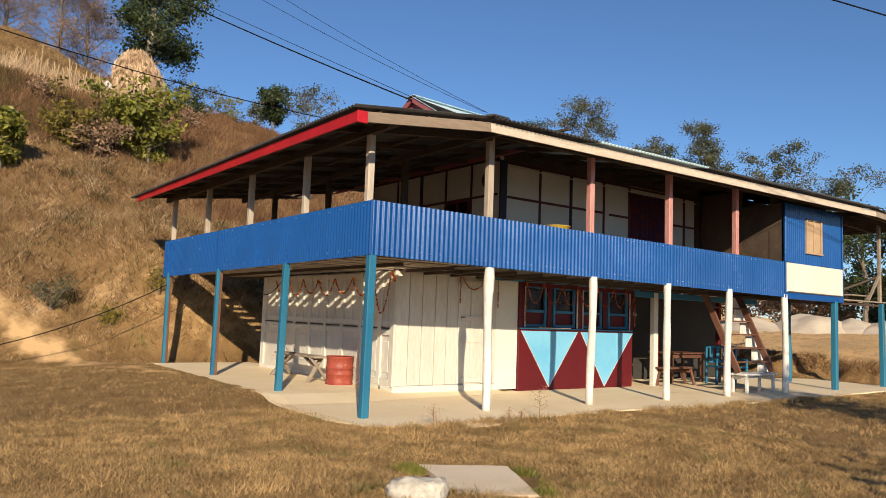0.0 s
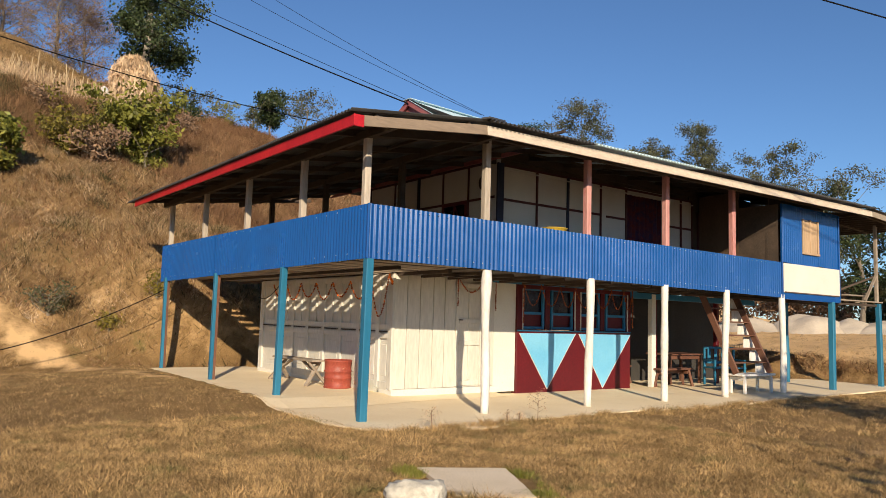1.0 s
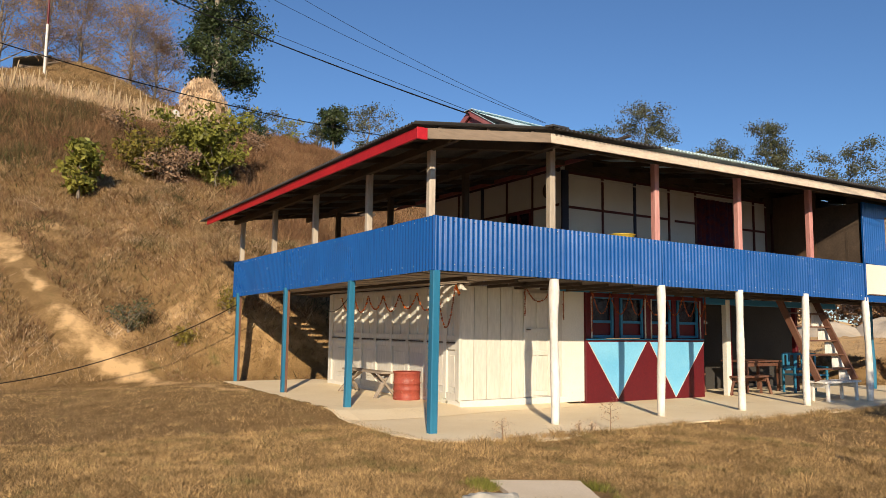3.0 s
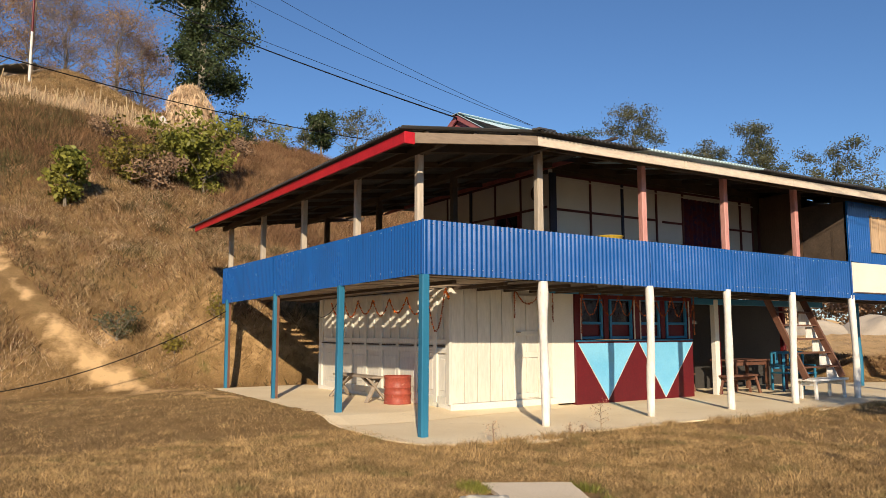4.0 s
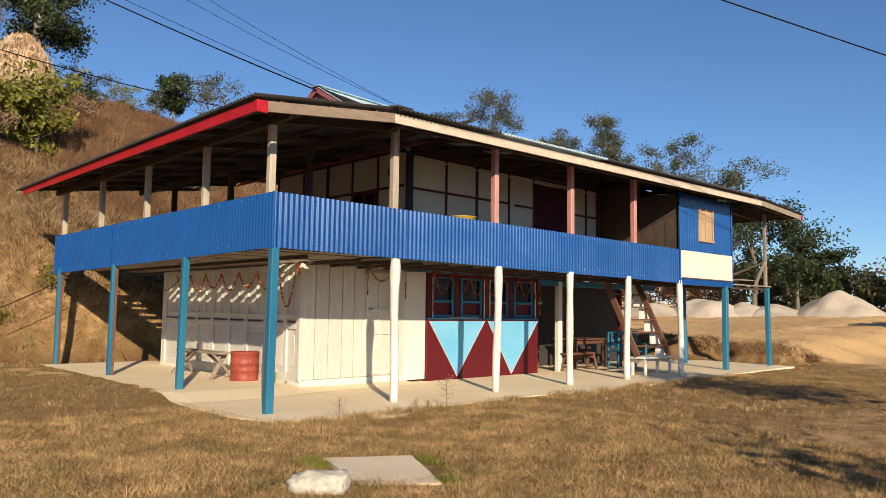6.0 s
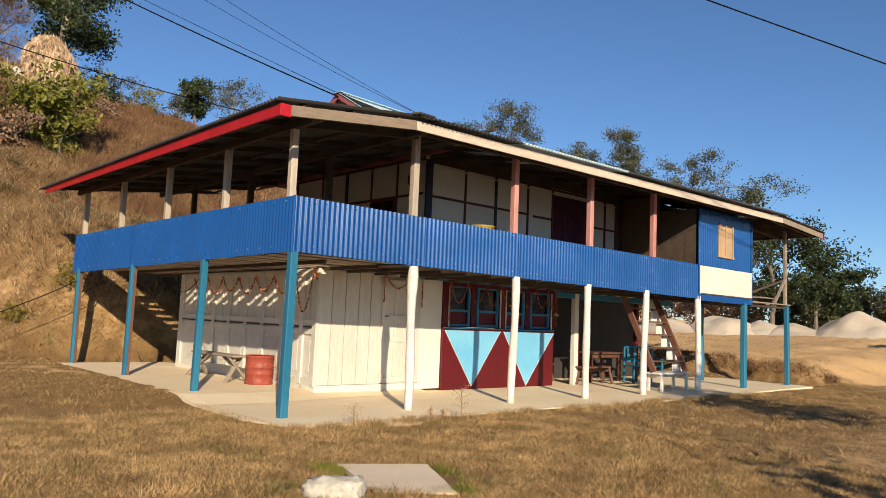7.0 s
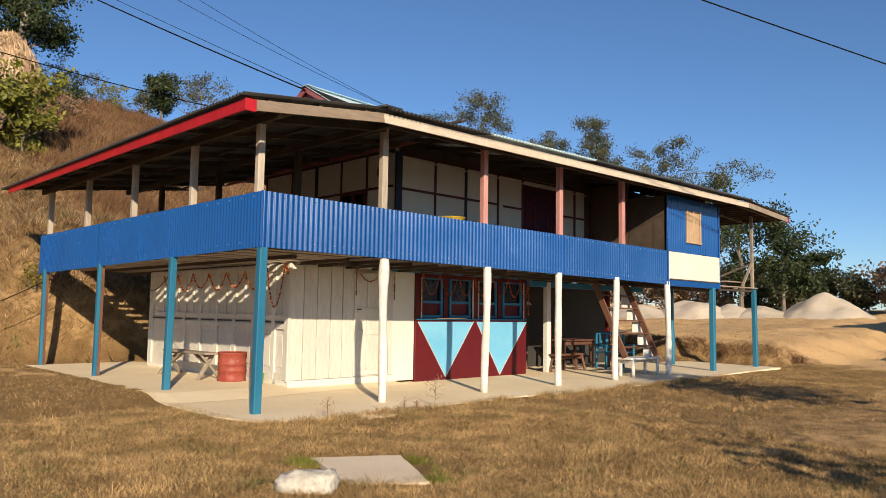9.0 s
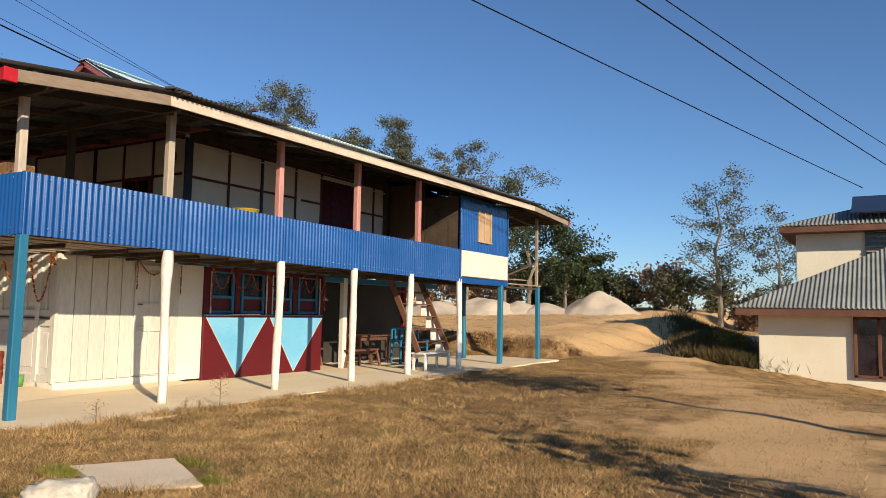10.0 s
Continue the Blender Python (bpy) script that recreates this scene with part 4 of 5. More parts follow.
while x < 14.3:
    part("rafter", Shape().bar((x, -0.58, z_main(x, -0.58) - 0.10), (x, 2.2, z_main(x, 2.2) - 0.10), 0.055, 0.09), "dark_wood", roof)
    x += 1.05
for yq in (-0.3, 0.7, 1.7, 2.9, 4.0):
    part("purlin", Shape().bar((min(4.2, hip_x(yq) + 0.25), yq, z_main(hip_x(yq), yq) - 0.07), (14.2, yq, z_main(14.2, yq) - 0.07), 0.045, 0.035), "dark_wood", roof)
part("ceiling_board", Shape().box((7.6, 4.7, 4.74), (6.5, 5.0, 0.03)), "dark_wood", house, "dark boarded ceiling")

# ---------------------------------------------------------------- things round the house


def garland(pts, fresh=0.0, r=0.021, name_label="faded marigold garland hanging on the wall"):
    """A string of flower heads hung along pts."""
    t = thing("garland", name_label, "garland", "flower garlands on the house")
    old, bright = Shape(), Shape()
    rr = random.Random(int(pts[0][0] * 100 + pts[0][1] * 10))
    for p, q in zip(pts, pts[1:]):
        p, q = Vector(p), Vector(q)
        n = max(1, int((q - p).length / (r * 1.5)))
        for i in range(n):
            c = p.lerp(q, i / n) + Vector([rr.uniform(-0.006, 0.006) for _ in range(3)])
            s = r * rr.uniform(0.75, 1.2)
            vs = [c + Vector(d) * s for d in ((1, 0, 0), (-1, 0, 0), (0, 1, 0), (0, -1, 0), (0, 0, 1), (0, 0, -1), (0.6, 0.6, 0.6), (-0.6, -0.6, 0.6), (0.6, -0.6, -0.6), (-0.6, 0.6, -0.6))]
            (bright if rr.random() < fresh else old).add(vs, [(0, 2, 4), (2, 1, 4), (1, 3, 4), (3, 0, 4), (2, 0, 5), (1, 2, 5), (3, 1, 5), (0, 3, 5), (0, 6, 2), (1, 7, 3), (0, 8, 3), (1, 9, 2)])
    if old.v:
        part("flower_string", old, "marigold", t)["kind"] = "stuff"
    if bright.v:
        part("flower_string", bright, "marigold_fresh", t, "bright orange marigold heads")["kind"] = "stuff"
    return t


def swag(a, b, drop, n=9):
    a, b = Vector(a), Vector(b)
    return [tuple(a.lerp(b, i / n) - Vector((0, 0, drop * (1 - (2 * i / n - 1) ** 2)))) for i in range(n + 1)]


yy = 7.3
for k in range(6):
    y2 = yy - 0.72
    garland(swag((1.84, yy, 2.12), (1.84, y2, 2.14), 0.30 + 0.05 * (k % 2)), 0.3)
    yy = y2
garland(swag((1.84, 2.9, 2.16), (1.8, 2.25, 2.2), 0.72, 14), 0.1)
garland([(0.95, 0.9, 2.12), (1.1, 1.05, 2.02), (1.15, 1.1, 1.95)], 0.9, 0.03)
garland([(3.33, 2.17, 2.2), (3.33, 2.17, 1.68)], 0.0)
garland(swag((3.35, 2.16, 2.22), (3.95, 2.16, 2.22), 0.24), 0.1)
garland([(4.28, 2.17, 2.2), (4.28, 2.17, 1.62)], 0.0)
for a, b in ((5.02, 5.50), (5.50, 6.05), (6.05, 6.52), (6.52, 7.15), (7.15, 7.68), (7.68, 8.12), (8.12, 8.42)):
    garland(swag((a, 2.13, 2.2), (b, 2.13, 2.2), 0.42), 0.05)
garland([(5.0, 2.13, 2.2), (5.0, 2.13, 1.4)], 0.0)
garland([(8.42, 2.13, 2.2), (8.42, 2.13, 1.35)], 0.0)

# curtain in the upper doorway
cl = Shape()
vs, fc = [], []
for i in range(41):
    xq = 8.27 + 1.32 * i / 40
    off = 0.035 * math.sin(i * 1.3) + 0.015 * math.sin(i * 2.9)
    vs += [(xq, 2.2 + off, 4.48), (xq, 2.2 + off * 1.4, 2.35), (xq, 2.21 + off, 4.48), (xq, 2.21 + off * 1.4, 2.35)]
for i in range(40):
    fc += [(4 * i, 4 * i + 1, 4 * i + 5, 4 * i + 4), (4 * i + 2, 4 * i + 6, 4 * i + 7, 4 * i + 3)]
tagged(part("curtain", cl.add(vs, fc), "curtain", smooth=True), "dark red patterned cloth hanging in the upper doorway", "curtain")
# round ornament on the side wall
orn = Shape().tube([(4.27, 2.62, 4.28), (4.24, 2.62, 4.28)], [0.17, 0.13], 20)
tagged(part("wall_ornament", orn, "dark_wood"), "dark round woven tray hung on white wall", "tray")

# yellow basin on the balcony
basin = Shape().tube([(4.78, 1.1, 3.06), (4.78, 1.1, 3.10), (4.78, 1.1, 3.235), (4.78, 1.1, 3.245)], [0.18, 0.21, 0.26, 0.28], 28)
tagged(part("basin", basin, "yellow", smooth=True), "yellow plastic basin on a stool on the balcony", "basin")
stool = thing("stool", "dark wooden stool on the balcony under a basin", "stool")
part("seat", Shape().box((4.78, 1.1, 3.04), (0.6, 0.5, 0.04), 0, 0.008), "dark_wood", stool)
for dx in (-0.25, 0.25):
    for dy in (-0.2, 0.2):
        part("leg", Shape().box((4.78 + dx, 1.1 + dy, 2.645), (0.05, 0.05, 0.75), 0, 0.006), "dark_wood", stool)


def bench(label, x, y, z, length, width, height, rz, material, splay=0.0, top=0.045):
    b = thing("bench", label, "bench", at=(x, y, z))
    b.rotation_euler = (0, 0, rz)
    part("seat", Shape().box((0, 0, height - top / 2), (length, width, top), 0, 0.008), material, b)
    for sx in (-1, 1):
        for sy in (-1, 1):
            lx = sx * (length / 2 - 0.14)
            part("leg", Shape().bar((lx + sx * splay, sy * (width / 2 - 0.04) + sy * splay * 0.4, 0), (lx, sy * (width / 2 - 0.05), height - top), 0.06, 0.06, 0.008), material, b)
        part("apron", Shape().box((sx * (length / 2 - 0.14), 0, height - top - 0.06), (0.04, width - 0.12, 0.08), 0, 0.006), material, b)
    part("apron", Shape().box((0, width / 2 - 0.05, height - top - 0.05), (length - 0.3, 0.03, 0.08), 0, 0.006), material, b)
    return b




def trestle_bench(x, y, z, length, height):
    """A plank on two pairs of crossed legs, braced along the middle."""
    b = thing("bench", "weathered grey plank bench with crossed legs beside the wall", "bench", at=(x, y, z))
    part("seat", Shape().bar((0, -length / 2, height - 0.02), (0.02, length / 2, height - 0.028), 0.30, 0.04, 0.008), "raw_wood", b)
    for sy in (-1, 1):
        yl = sy * (length / 2 - 0.22)
        for sx in (-1, 1):
            part("leg", Shape().bar((sx * 0.24, yl + sy * 0.12 + 0.03 * sx, 0.0), (-sx * 0.13, yl - 0.03 * sx, height - 0.05), 0.08, 0.05, 0.008), "raw_wood", b)
        part("brace", Shape().bar((0, yl + sy * 0.04, 0.24), (0, yl - sy * 0.48, height - 0.05), 0.07, 0.04, 0.006), "raw_wood", b)
        part("cross_rail", Shape().box((0, yl, height - 0.065), (0.26, 0.05, 0.045), 0, 0.006), "raw_wood", b)
    return b


trestle_bench(1.38, 4.92, 0.085, 1.9, 0.50)
bench("white painted wooden bench under the stair", 10.36, 0.35, 0.0, 1.35, 0.42, 0.43, 0.0, "white_post")


def drum():
    d = thing("oil_drum", "rusty red metal drum standing on the cement floor", "drum", at=(1.60, 3.62, 0.085))
    d.scale = (0.88, 0.88, 0.86)
    prof = [(0.0, 0.285), (0.012, 0.30), (0.03, 0.30), (0.04, 0.288), (0.20, 0.288), (0.215, 0.302), (0.235, 0.302), (0.25, 0.288), (0.34, 0.288),
            (0.355, 0.302), (0.375, 0.302), (0.39, 0.288), (0.57, 0.288), (0.58, 0.30), (0.60, 0.30), (0.61, 0.285)]
    part("shell", Shape().tube([(0, 0, z) for z, _ in prof], [r for _, r in prof], 36, False), "drum", d, smooth=True)
    part("lid", Shape().tube([(0, 0, 0.575), (0, 0, 0.59)], 0.284, 36), "drum", d)
    part("rim", Shape().tube([(0.293 * math.cos(a), 0.293 * math.sin(a), 0.605) for a in [k * math.pi / 18 for k in range(37)]], 0.012, 6), "drum", d, smooth=True)


drum()
tagged(part("bucket", Shape().tube([(1.72, 2.85, 0.085), (1.72, 2.85, 0.27)], [0.07, 0.09], 18), "green_plastic", smooth=True), "small green plastic bucket by the wall", "bucket")

# stair to the balcony
stair = thing("stair", "steep brown timber stair with white risers", "stair")
BX, TY = 10.38, 1.20
for xs in (9.69, 11.07):
    part("stringer", Shape().bar((xs, 0.30, 0.44), (xs, TY, 2.26), 0.05, 0.15, 0.008, up=(0, -1, 1)), "brown_wood", stair)
for k in range(6):
    f = (k + 0.75) / 6
    yq, zq = 0.30 + (TY - 0.30) * f, 0.44 + 1.82 * f
    part("tread", Shape().box((BX, yq + 0.03, zq), (1.33, 0.17, 0.03), 0, 0.005), "brown_wood", stair)
    part("riser", Shape().box((BX + 0.72, yq + 0.12, zq - 0.16), (0.5, 0.02, 0.26), 0, 0.004), "white_post", stair, "white painted riser")


def table(x, y, rz=0.0):
    t = thing("table", "rough brown wooden table in the open bay", "table", at=(x, y, 0))
    t.rotation_euler = (0, 0, rz)
    part("tabletop", Shape().box((0, 0, 0.735), (1.5, 0.7, 0.04), 0, 0.008), "brown_wood", t)
    for sx in (-0.62, 0.62):
        for sy in (-0.28, 0.28):
            part("leg", Shape().box((sx, sy, 0.357), (0.07, 0.07, 0.715), 0, 0.008), "brown_wood", t)
    part("apron", Shape().box((0, -0.28, 0.66), (1.2, 0.03, 0.09), 0, 0.005), "brown_wood", t)


table(10.9, 2.75)
bench("brown wooden bench beside the table", 9.85, 2.05, 0.0, 1.3, 0.26, 0.44, 0.05, "brown_wood", 0.1)
bench("brown wooden bench against the wall", 9.0, 3.2, 0.0, 1.1, 0.28, 0.44, 0.0, "brown_wood", 0.1)


def blue_chair(x, y, rz):
    c = thing("chair", "blue painted wooden slat-back chair", "chair", at=(x, y, 0))
    c.rotation_euler = (0, 0, rz)
    part("seat", Shape().box((0, 0, 0.43), (0.95, 0.48, 0.03), 0, 0.006), "post_blue", c)
    for sx in (-0.44, 0.44):
        part("leg", Shape().box((sx, -0.2, 0.3), (0.05, 0.05, 0.6), 0, 0.006), "post_blue", c)
        part("leg", Shape().box((sx, 0.22, 0.47), (0.05, 0.05, 0.94), 0, 0.006), "post_blue", c)
        part("armrest", Shape().box((sx, 0.0, 0.62), (0.06, 0.46, 0.03), 0, 0.006), "post_blue", c)
    for z in (0.55, 0.92):
        part("back_rail", Shape().box((0, 0.22, z), (0.84, 0.03, 0.06), 0, 0.005), "post_blue", c)
    for k in range(4):
        part("back_slat", Shape().box((-0.3 + 0.2 * k, 0.22, 0.735), (0.09, 0.02, 0.31), 0, 0.005), "post_blue", c)


blue_chair(11.75, 1.9, radians(-20))

# concrete slab, rock, stick in the yard
sl = thing("concrete_slab", "pale rough concrete slab lying in dry grass", "slab")
part("top", slab_from(wobble([(-1.12, -2.98), (-0.38, -3.42), (-0.96, -4.48), (-1.50, -4.06), (-1.12, -2.98)], 0.012, 0.12)[:-1], 0.0, -0.12), "slab", sl)
rk = bmesh.new()
bmesh.ops.create_icosphere(rk, subdivisions=4, radius=1)
for v in rk.verts:
    d = 1 + 0.22 * noise.noise(v.co * 1.6) + 0.12 * noise.noise(v.co * 4) + 0.06 * noise.noise(v.co * 9)
    q = Vector([math.copysign(abs(c) ** 0.62, c) for c in v.co])
    v.co = Vector((q.x * 0.25 * d, q.y * 0.15 * d, max(-0.08, q.z * 0.165 * d)))
rk_me = bpy.data.meshes.new("rock")
rk.to_mesh(rk_me)
rk.free()
rock = part("rock", rk_me, "rock", smooth=True)
rock.matrix_world = pose(-1.86, -4.04, -0.01, 4, 0, -44)
tagged(rock, "pale grey quartz rock beside a concrete slab", "rock")
tagged(part("stick", Shape().bar((6.95, -4.5, -0.05), (7.4, -4.2, -0.03), 0.06, 0.025, 0.004), "shutter_wood"), "pale broken wood offcut lying in dry grass", "stick")

# ---------------------------------------------------------------- plants


def quads_mesh(name, centre, u, w):
    """Leaves or blades: one quad for each centre, half axes u and w (arrays n x 3)."""
    n = len(centre)
    v = np.stack([centre - u, centre - 0.25 * u + w, centre + u, centre - 0.25 * u - w], 1).reshape(-1, 3)
    me = bpy.data.meshes.new(name)
    me.vertices.add(4 * n)
    me.vertices.foreach_set("co", v.astype(np.float32).ravel())
    me.loops.add(4 * n)
    me.loops.foreach_set("vertex_index", np.arange(4 * n, dtype=np.int32))
    me.polygons.add(n)
    me.polygons.foreach_set("loop_start", np.arange(0, 4 * n, 4, dtype=np.int32))
    me.update(calc_edges=True)
    me.validate()
    return me


def rand_dirs(n, g):
    d = g.normal(size=(n, 3))
    return d / np.linalg.norm(d, axis=1)[:, None]


def leaves(name, spots, per, spread, size, g, droop=0.0):
    """Leaf quads scattered round the spots."""
    c = np.repeat(np.asarray(spots), per, axis=0)
    c = c + g.normal(size=c.shape) * spread * np.array([1, 1, 0.8])
    n = len(c)
    u = rand_dirs(n, g)
    u[:, 2] -= droop
    u /= np.linalg.norm(u, axis=1)[:, None]
    w = np.cross(u, rand_dirs(n, g))
    w /= np.linalg.norm(w, axis=1)[:, None] + 1e-6
    s = size * g.uniform(0.6, 1.3, (n, 1))
    return quads_mesh(name, c, u * s, w * s * 0.5)


def tree(x, y, height, label, leaf="leaf_mid", bark="bark", seed=1, crown_from=0.35, spread=0.3, per=26, size=0.13, clump=0.42,
         limbs=16, trunk_r=None, upright=0.9, category="tree", z=None, group="", fork=3, lean=(0, 0)):
    """A tapered trunk with limbs that fork, and leaves in loose clumps at their ends."""
    g = np.random.default_rng(seed)
    z0 = float(land(x, y)) - 0.1 if z is None else z
    r0 = trunk_r or 0.018 * height + 0.03
    t = thing("tree" if category == "tree" else "bush", label, category, group)
    sh = Shape()
    bend = g.normal(0, 0.025 * height, (8, 2))
    pts = []
    for i in range(8):
        f = i / 7
        pts.append(Vector((x + bend[i][0] * f + lean[0] * f, y + bend[i][1] * f + lean[1] * f, z0 + height * 0.93 * f)))
    sh.tube(pts, [r0 * (1 - 0.86 * i / 7) for i in range(8)], 7)
    spots = []
    for k in range(limbs):
        f = crown_from + (1 - crown_from) * (k + g.uniform(0, 1)) / limbs
        f = min(f, 0.985)
        i = min(6, int(f * 7))
        p = pts[i].lerp(pts[i + 1], f * 7 - i)
        a = k * 2.4 + g.uniform(-0.5, 0.5)
        reach = spread * height * (0.45 + 0.75 * math.sin(math.pi * min(1, (1.08 - f) / (1.1 - crown_from) * 0.75 + 0.12))) * g.uniform(0.5, 1.3)
        d = Vector((math.cos(a), math.sin(a), g.uniform(0.15, upright)))
        q = p + d * reach * 0.55
        e = q + (d + Vector((0, 0, g.uniform(-0.1, 0.45)))) * reach * 0.45
        sh.tube([p, q, e], [r0 * 0.34 * (1.1 - f), r0 * 0.2 * (1.1 - f) + 0.006, 0.005], 5, False)
        spots += [tuple(e), tuple(q.lerp(e, 0.5))]
        for _ in range(fork):
            b = q.lerp(e, g.uniform(-0.4, 0.9))
            h = b + Vector((g.normal(), g.normal(), g.normal() * 0.6 + 0.3)) * reach * 0.30
            sh.tube([b, h], [0.009 * height / 6, 0.003], 4, False)
            spots += [tuple(h), tuple(b.lerp(h, 0.6))]
            for _ in range(2):
                h2_ = b.lerp(h, g.uniform(0.4, 0.9)) + Vector((g.normal(), g.normal(), g.normal() * 0.6 + 0.2)) * reach * 0.15
                sh.tube([b.lerp(h, 0.5), h2_], [0.005 * height / 6, 0.002], 3, False)
                spots.append(tuple(h2_))
    spots.append(tuple(pts[-1]))
    part("trunk", sh, bark, t)
    if per:
        part("crown", leaves("crown", spots, max(3, int(per * 0.36)), clump * 0.62, size, g), leaf, t)
    return t


# trees on and beyond the rise behind the house
BEHIND = "trees behind the house"
tree(14.6, 32.5, 4.6, "slender green tree beyond the roof", "leaf_mid", seed=3, crown_from=0.15, spread=0.34, per=52, size=0.07, clump=0.34, group=BEHIND)
tree(12.0, 32.0, 2.9, "small dark green tree beyond the roof", "leaf_dark", seed=4, crown_from=0.3, spread=0.22, per=42, size=0.1, clump=0.30, group=BEHIND)
for i, (tx, ty, top, kind_, cf, sp, lab) in enumerate((
        (26.7, 21.1, 14.7, "leaf_mid", 0.66, 0.095, "green tree with rounded open crown beyond the roof"),
        (24.6, 23.2, 13.4, "leaf_dark", 0.74, 0.08, "dark slender sapling beyond the roof"),
        (28.9, 18.3, 12.0, "leaf_mid", 0.6, 0.11, "low green sapling beyond the roof"),
        (29.9, 17.3, 11.7, "leaf_mid", 0.6, 0.11, "low green sapling beyond the roof"),
        (31.3, 15.4, 13.5, "leaf_mid", 0.62, 0.07, "tall slender dark tree beyond the roof"),
        (33.3, 12.0, 11.4, "leaf_mid", 0.5, 0.16, "tree with open dusty green crown"),
        (34.3, 10.0, 9.4, "leaf_mid", 0.45, 0.22, "spreading olive green tree"))):
    zt = float(land(tx, ty)) - 0.1
    tree(tx, ty, top - zt, lab, kind_, seed=200 + i, crown_from=cf, spread=sp, per=100, size=0.062, clump=0.30, limbs=17, trunk_r=0.11, upright=1.1, group=BEHIND)
tree(36.0, 9.2, 7.0, "dense dark green broadleaf tree", "leaf_dark", seed=12, crown_from=0.25, spread=0.24, per=90, size=0.095, clump=0.42, limbs=15, upright=0.7, group=BEHIND)
tree(36.8, 7.2, 5.2, "dense dark green broadleaf tree", "leaf_dark", seed=13, crown_from=0.25, spread=0.24, per=90, size=0.095, clump=0.42, limbs=15, upright=0.7, group=BEHIND)
tree(37.5, 5.9, 3.4, "dark green broadleaf tree", "leaf_dark", seed=14, crown_from=0.3, spread=0.26, per=60, size=0.1, clump=0.32, limbs=12, group=BEHIND)
tree(41.0, -0.9, 8.7, "tall slender tree with feathery grey-green crown", "leaf_mid", seed=15, crown_from=0.15, spread=0.2, per=58, size=0.07, clump=0.34, limbs=26, group=BEHIND)
tree(40.0, -4.2, 6.6, "slender tree behind the cream house", "leaf_mid", seed=16, crown_from=0.2, spread=0.2, per=60, size=0.07, clump=0.30, limbs=18, group=BEHIND)
for i, (bx, by, bh, lf) in enumerate(((43, 3.2, 2.6, "leaf_dry"), (41.5, 1.6, 2.2, "leaf_mid"), (43, 5.4, 1.9, "leaf_mid"), (42, -2.2, 1.7, "leaf_dry"), (44, 7.6, 2.2, "leaf_mid"),
                                      (46, 11.5, 2.6, "leaf_dark"), (45, 14.5, 2.8, "leaf_mid"), (43, 17.5, 2.8, "leaf_dry"), (44, -5.2, 2.6, "leaf_dark"), (47, 0.3, 1.8, "leaf_mid"),
                                      (39, 12.4, 2.2, "leaf_dry"), (38.5, 14.6, 2.4, "leaf_dry"), (40.5, 10.2, 2.1, "leaf_mid"), (37.5, 17, 2.5, "leaf_dry"), (41.5, 8.6, 2.0, "leaf_mid"), (36.5, 19.5, 2.6, "leaf_dry"))):
    tree(bx, by, bh, "dry scrubby bush at the edge of the clearing", lf, seed=40 + i, crown_from=0.05, spread=0.5, per=34, size=0.13, clump=0.35, limbs=14, category="bush", group="scrub at the clearing")

# hillside: big dark tree with a straw stack round its trunk, dry trees, bushes
big = tree(4.45, 30.6, 15.0, "tall dark evergreen tree with pale branching trunk", "leaf_dark", "bark_pale", seed=21, crown_from=0.13, spread=0.135, per=330, size=0.095, clump=0.62, limbs=26, trunk_r=0.24)
g_s = np.random.default_rng(22)


def straw_stack(x, y, z, h, r):
    n = 5200
    a = g_s.uniform(0, 2 * math.pi, n)
    f = g_s.uniform(0, 1, n)
    rad = r * (1.0 - 0.2 * (1 - f) - 0.75 * f ** 3) * g_s.uniform(0.7, 1.12, n) * (1 + 0.18 * np.sin(3 * a + 5 * f))
    c = np.stack([x + rad * np.cos(a), y + rad * np.sin(a), z + h * f], -1)
    u = np.stack([0.35 * np.cos(a), 0.35 * np.sin(a), -np.ones(n)], -1) + g_s.normal(size=(n, 3)) * 0.35
    u /= np.linalg.norm(u, axis=1)[:, None]
    w = np.cross(u, rand_dirs(n, g_s))
    s = thing("straw_stack", "dry straw stacked round a tree trunk", "straw stack")
    part("core", Shape().tube([(x, y, z - 0.3), (x, y, z + 0.5 * h), (x, y, z + 0.95 * h)], [0.7 * r, 0.8 * r, 0.2 * r], 14), "straw", s)
    ob = part("straw", quads_mesh("straw", c, u * 0.28, w * 0.03), "straw", s)
    ob["kind"] = "stuff"


straw_stack(3.65, 29.9, float(land(3.65, 29.9)) - 0.65, 2.9, 1.35)
DRY = "dry trees on the hill"
for i, (bx, by, bh) in enumerate(((-3.4, 36, 5.8), (-1.6, 37, 5.2), (0.9, 35.5, 5.4), (2.4, 36.5, 4.6), (-5.6, 37, 6.0), (-8.5, 36, 5.4))):
    tree(bx, by, bh, "half bare dry tree with brown leaves", "leaf_dry", seed=60 + i, crown_from=0.08, spread=0.36, per=40, size=0.048, clump=0.34, limbs=26, fork=7, upright=1.3, group=DRY)
HB = "bushes on the hillside"
tree(2.3, 21.2, 1.9, "bright green leafy bush on the slope", "leaf_bright", seed=71, crown_from=0.08, spread=0.5, per=30, size=0.11, clump=0.22, limbs=16, category="bush", group=HB, upright=1.6, fork=4)
tree(1.4, 21.8, 1.6, "bright green leafy bush on the slope", "leaf_bright", seed=72, crown_from=0.08, spread=0.5, per=30, size=0.11, clump=0.22, limbs=16, category="bush", group=HB, upright=1.6, fork=4)
tree(-0.5, 20.8, 1.4, "yellowing bush on the slope", "leaf_yellow", seed=73, crown_from=0.05, spread=0.6, per=26, size=0.09, clump=0.22, limbs=14, category="bush", group=HB, upright=1.4)
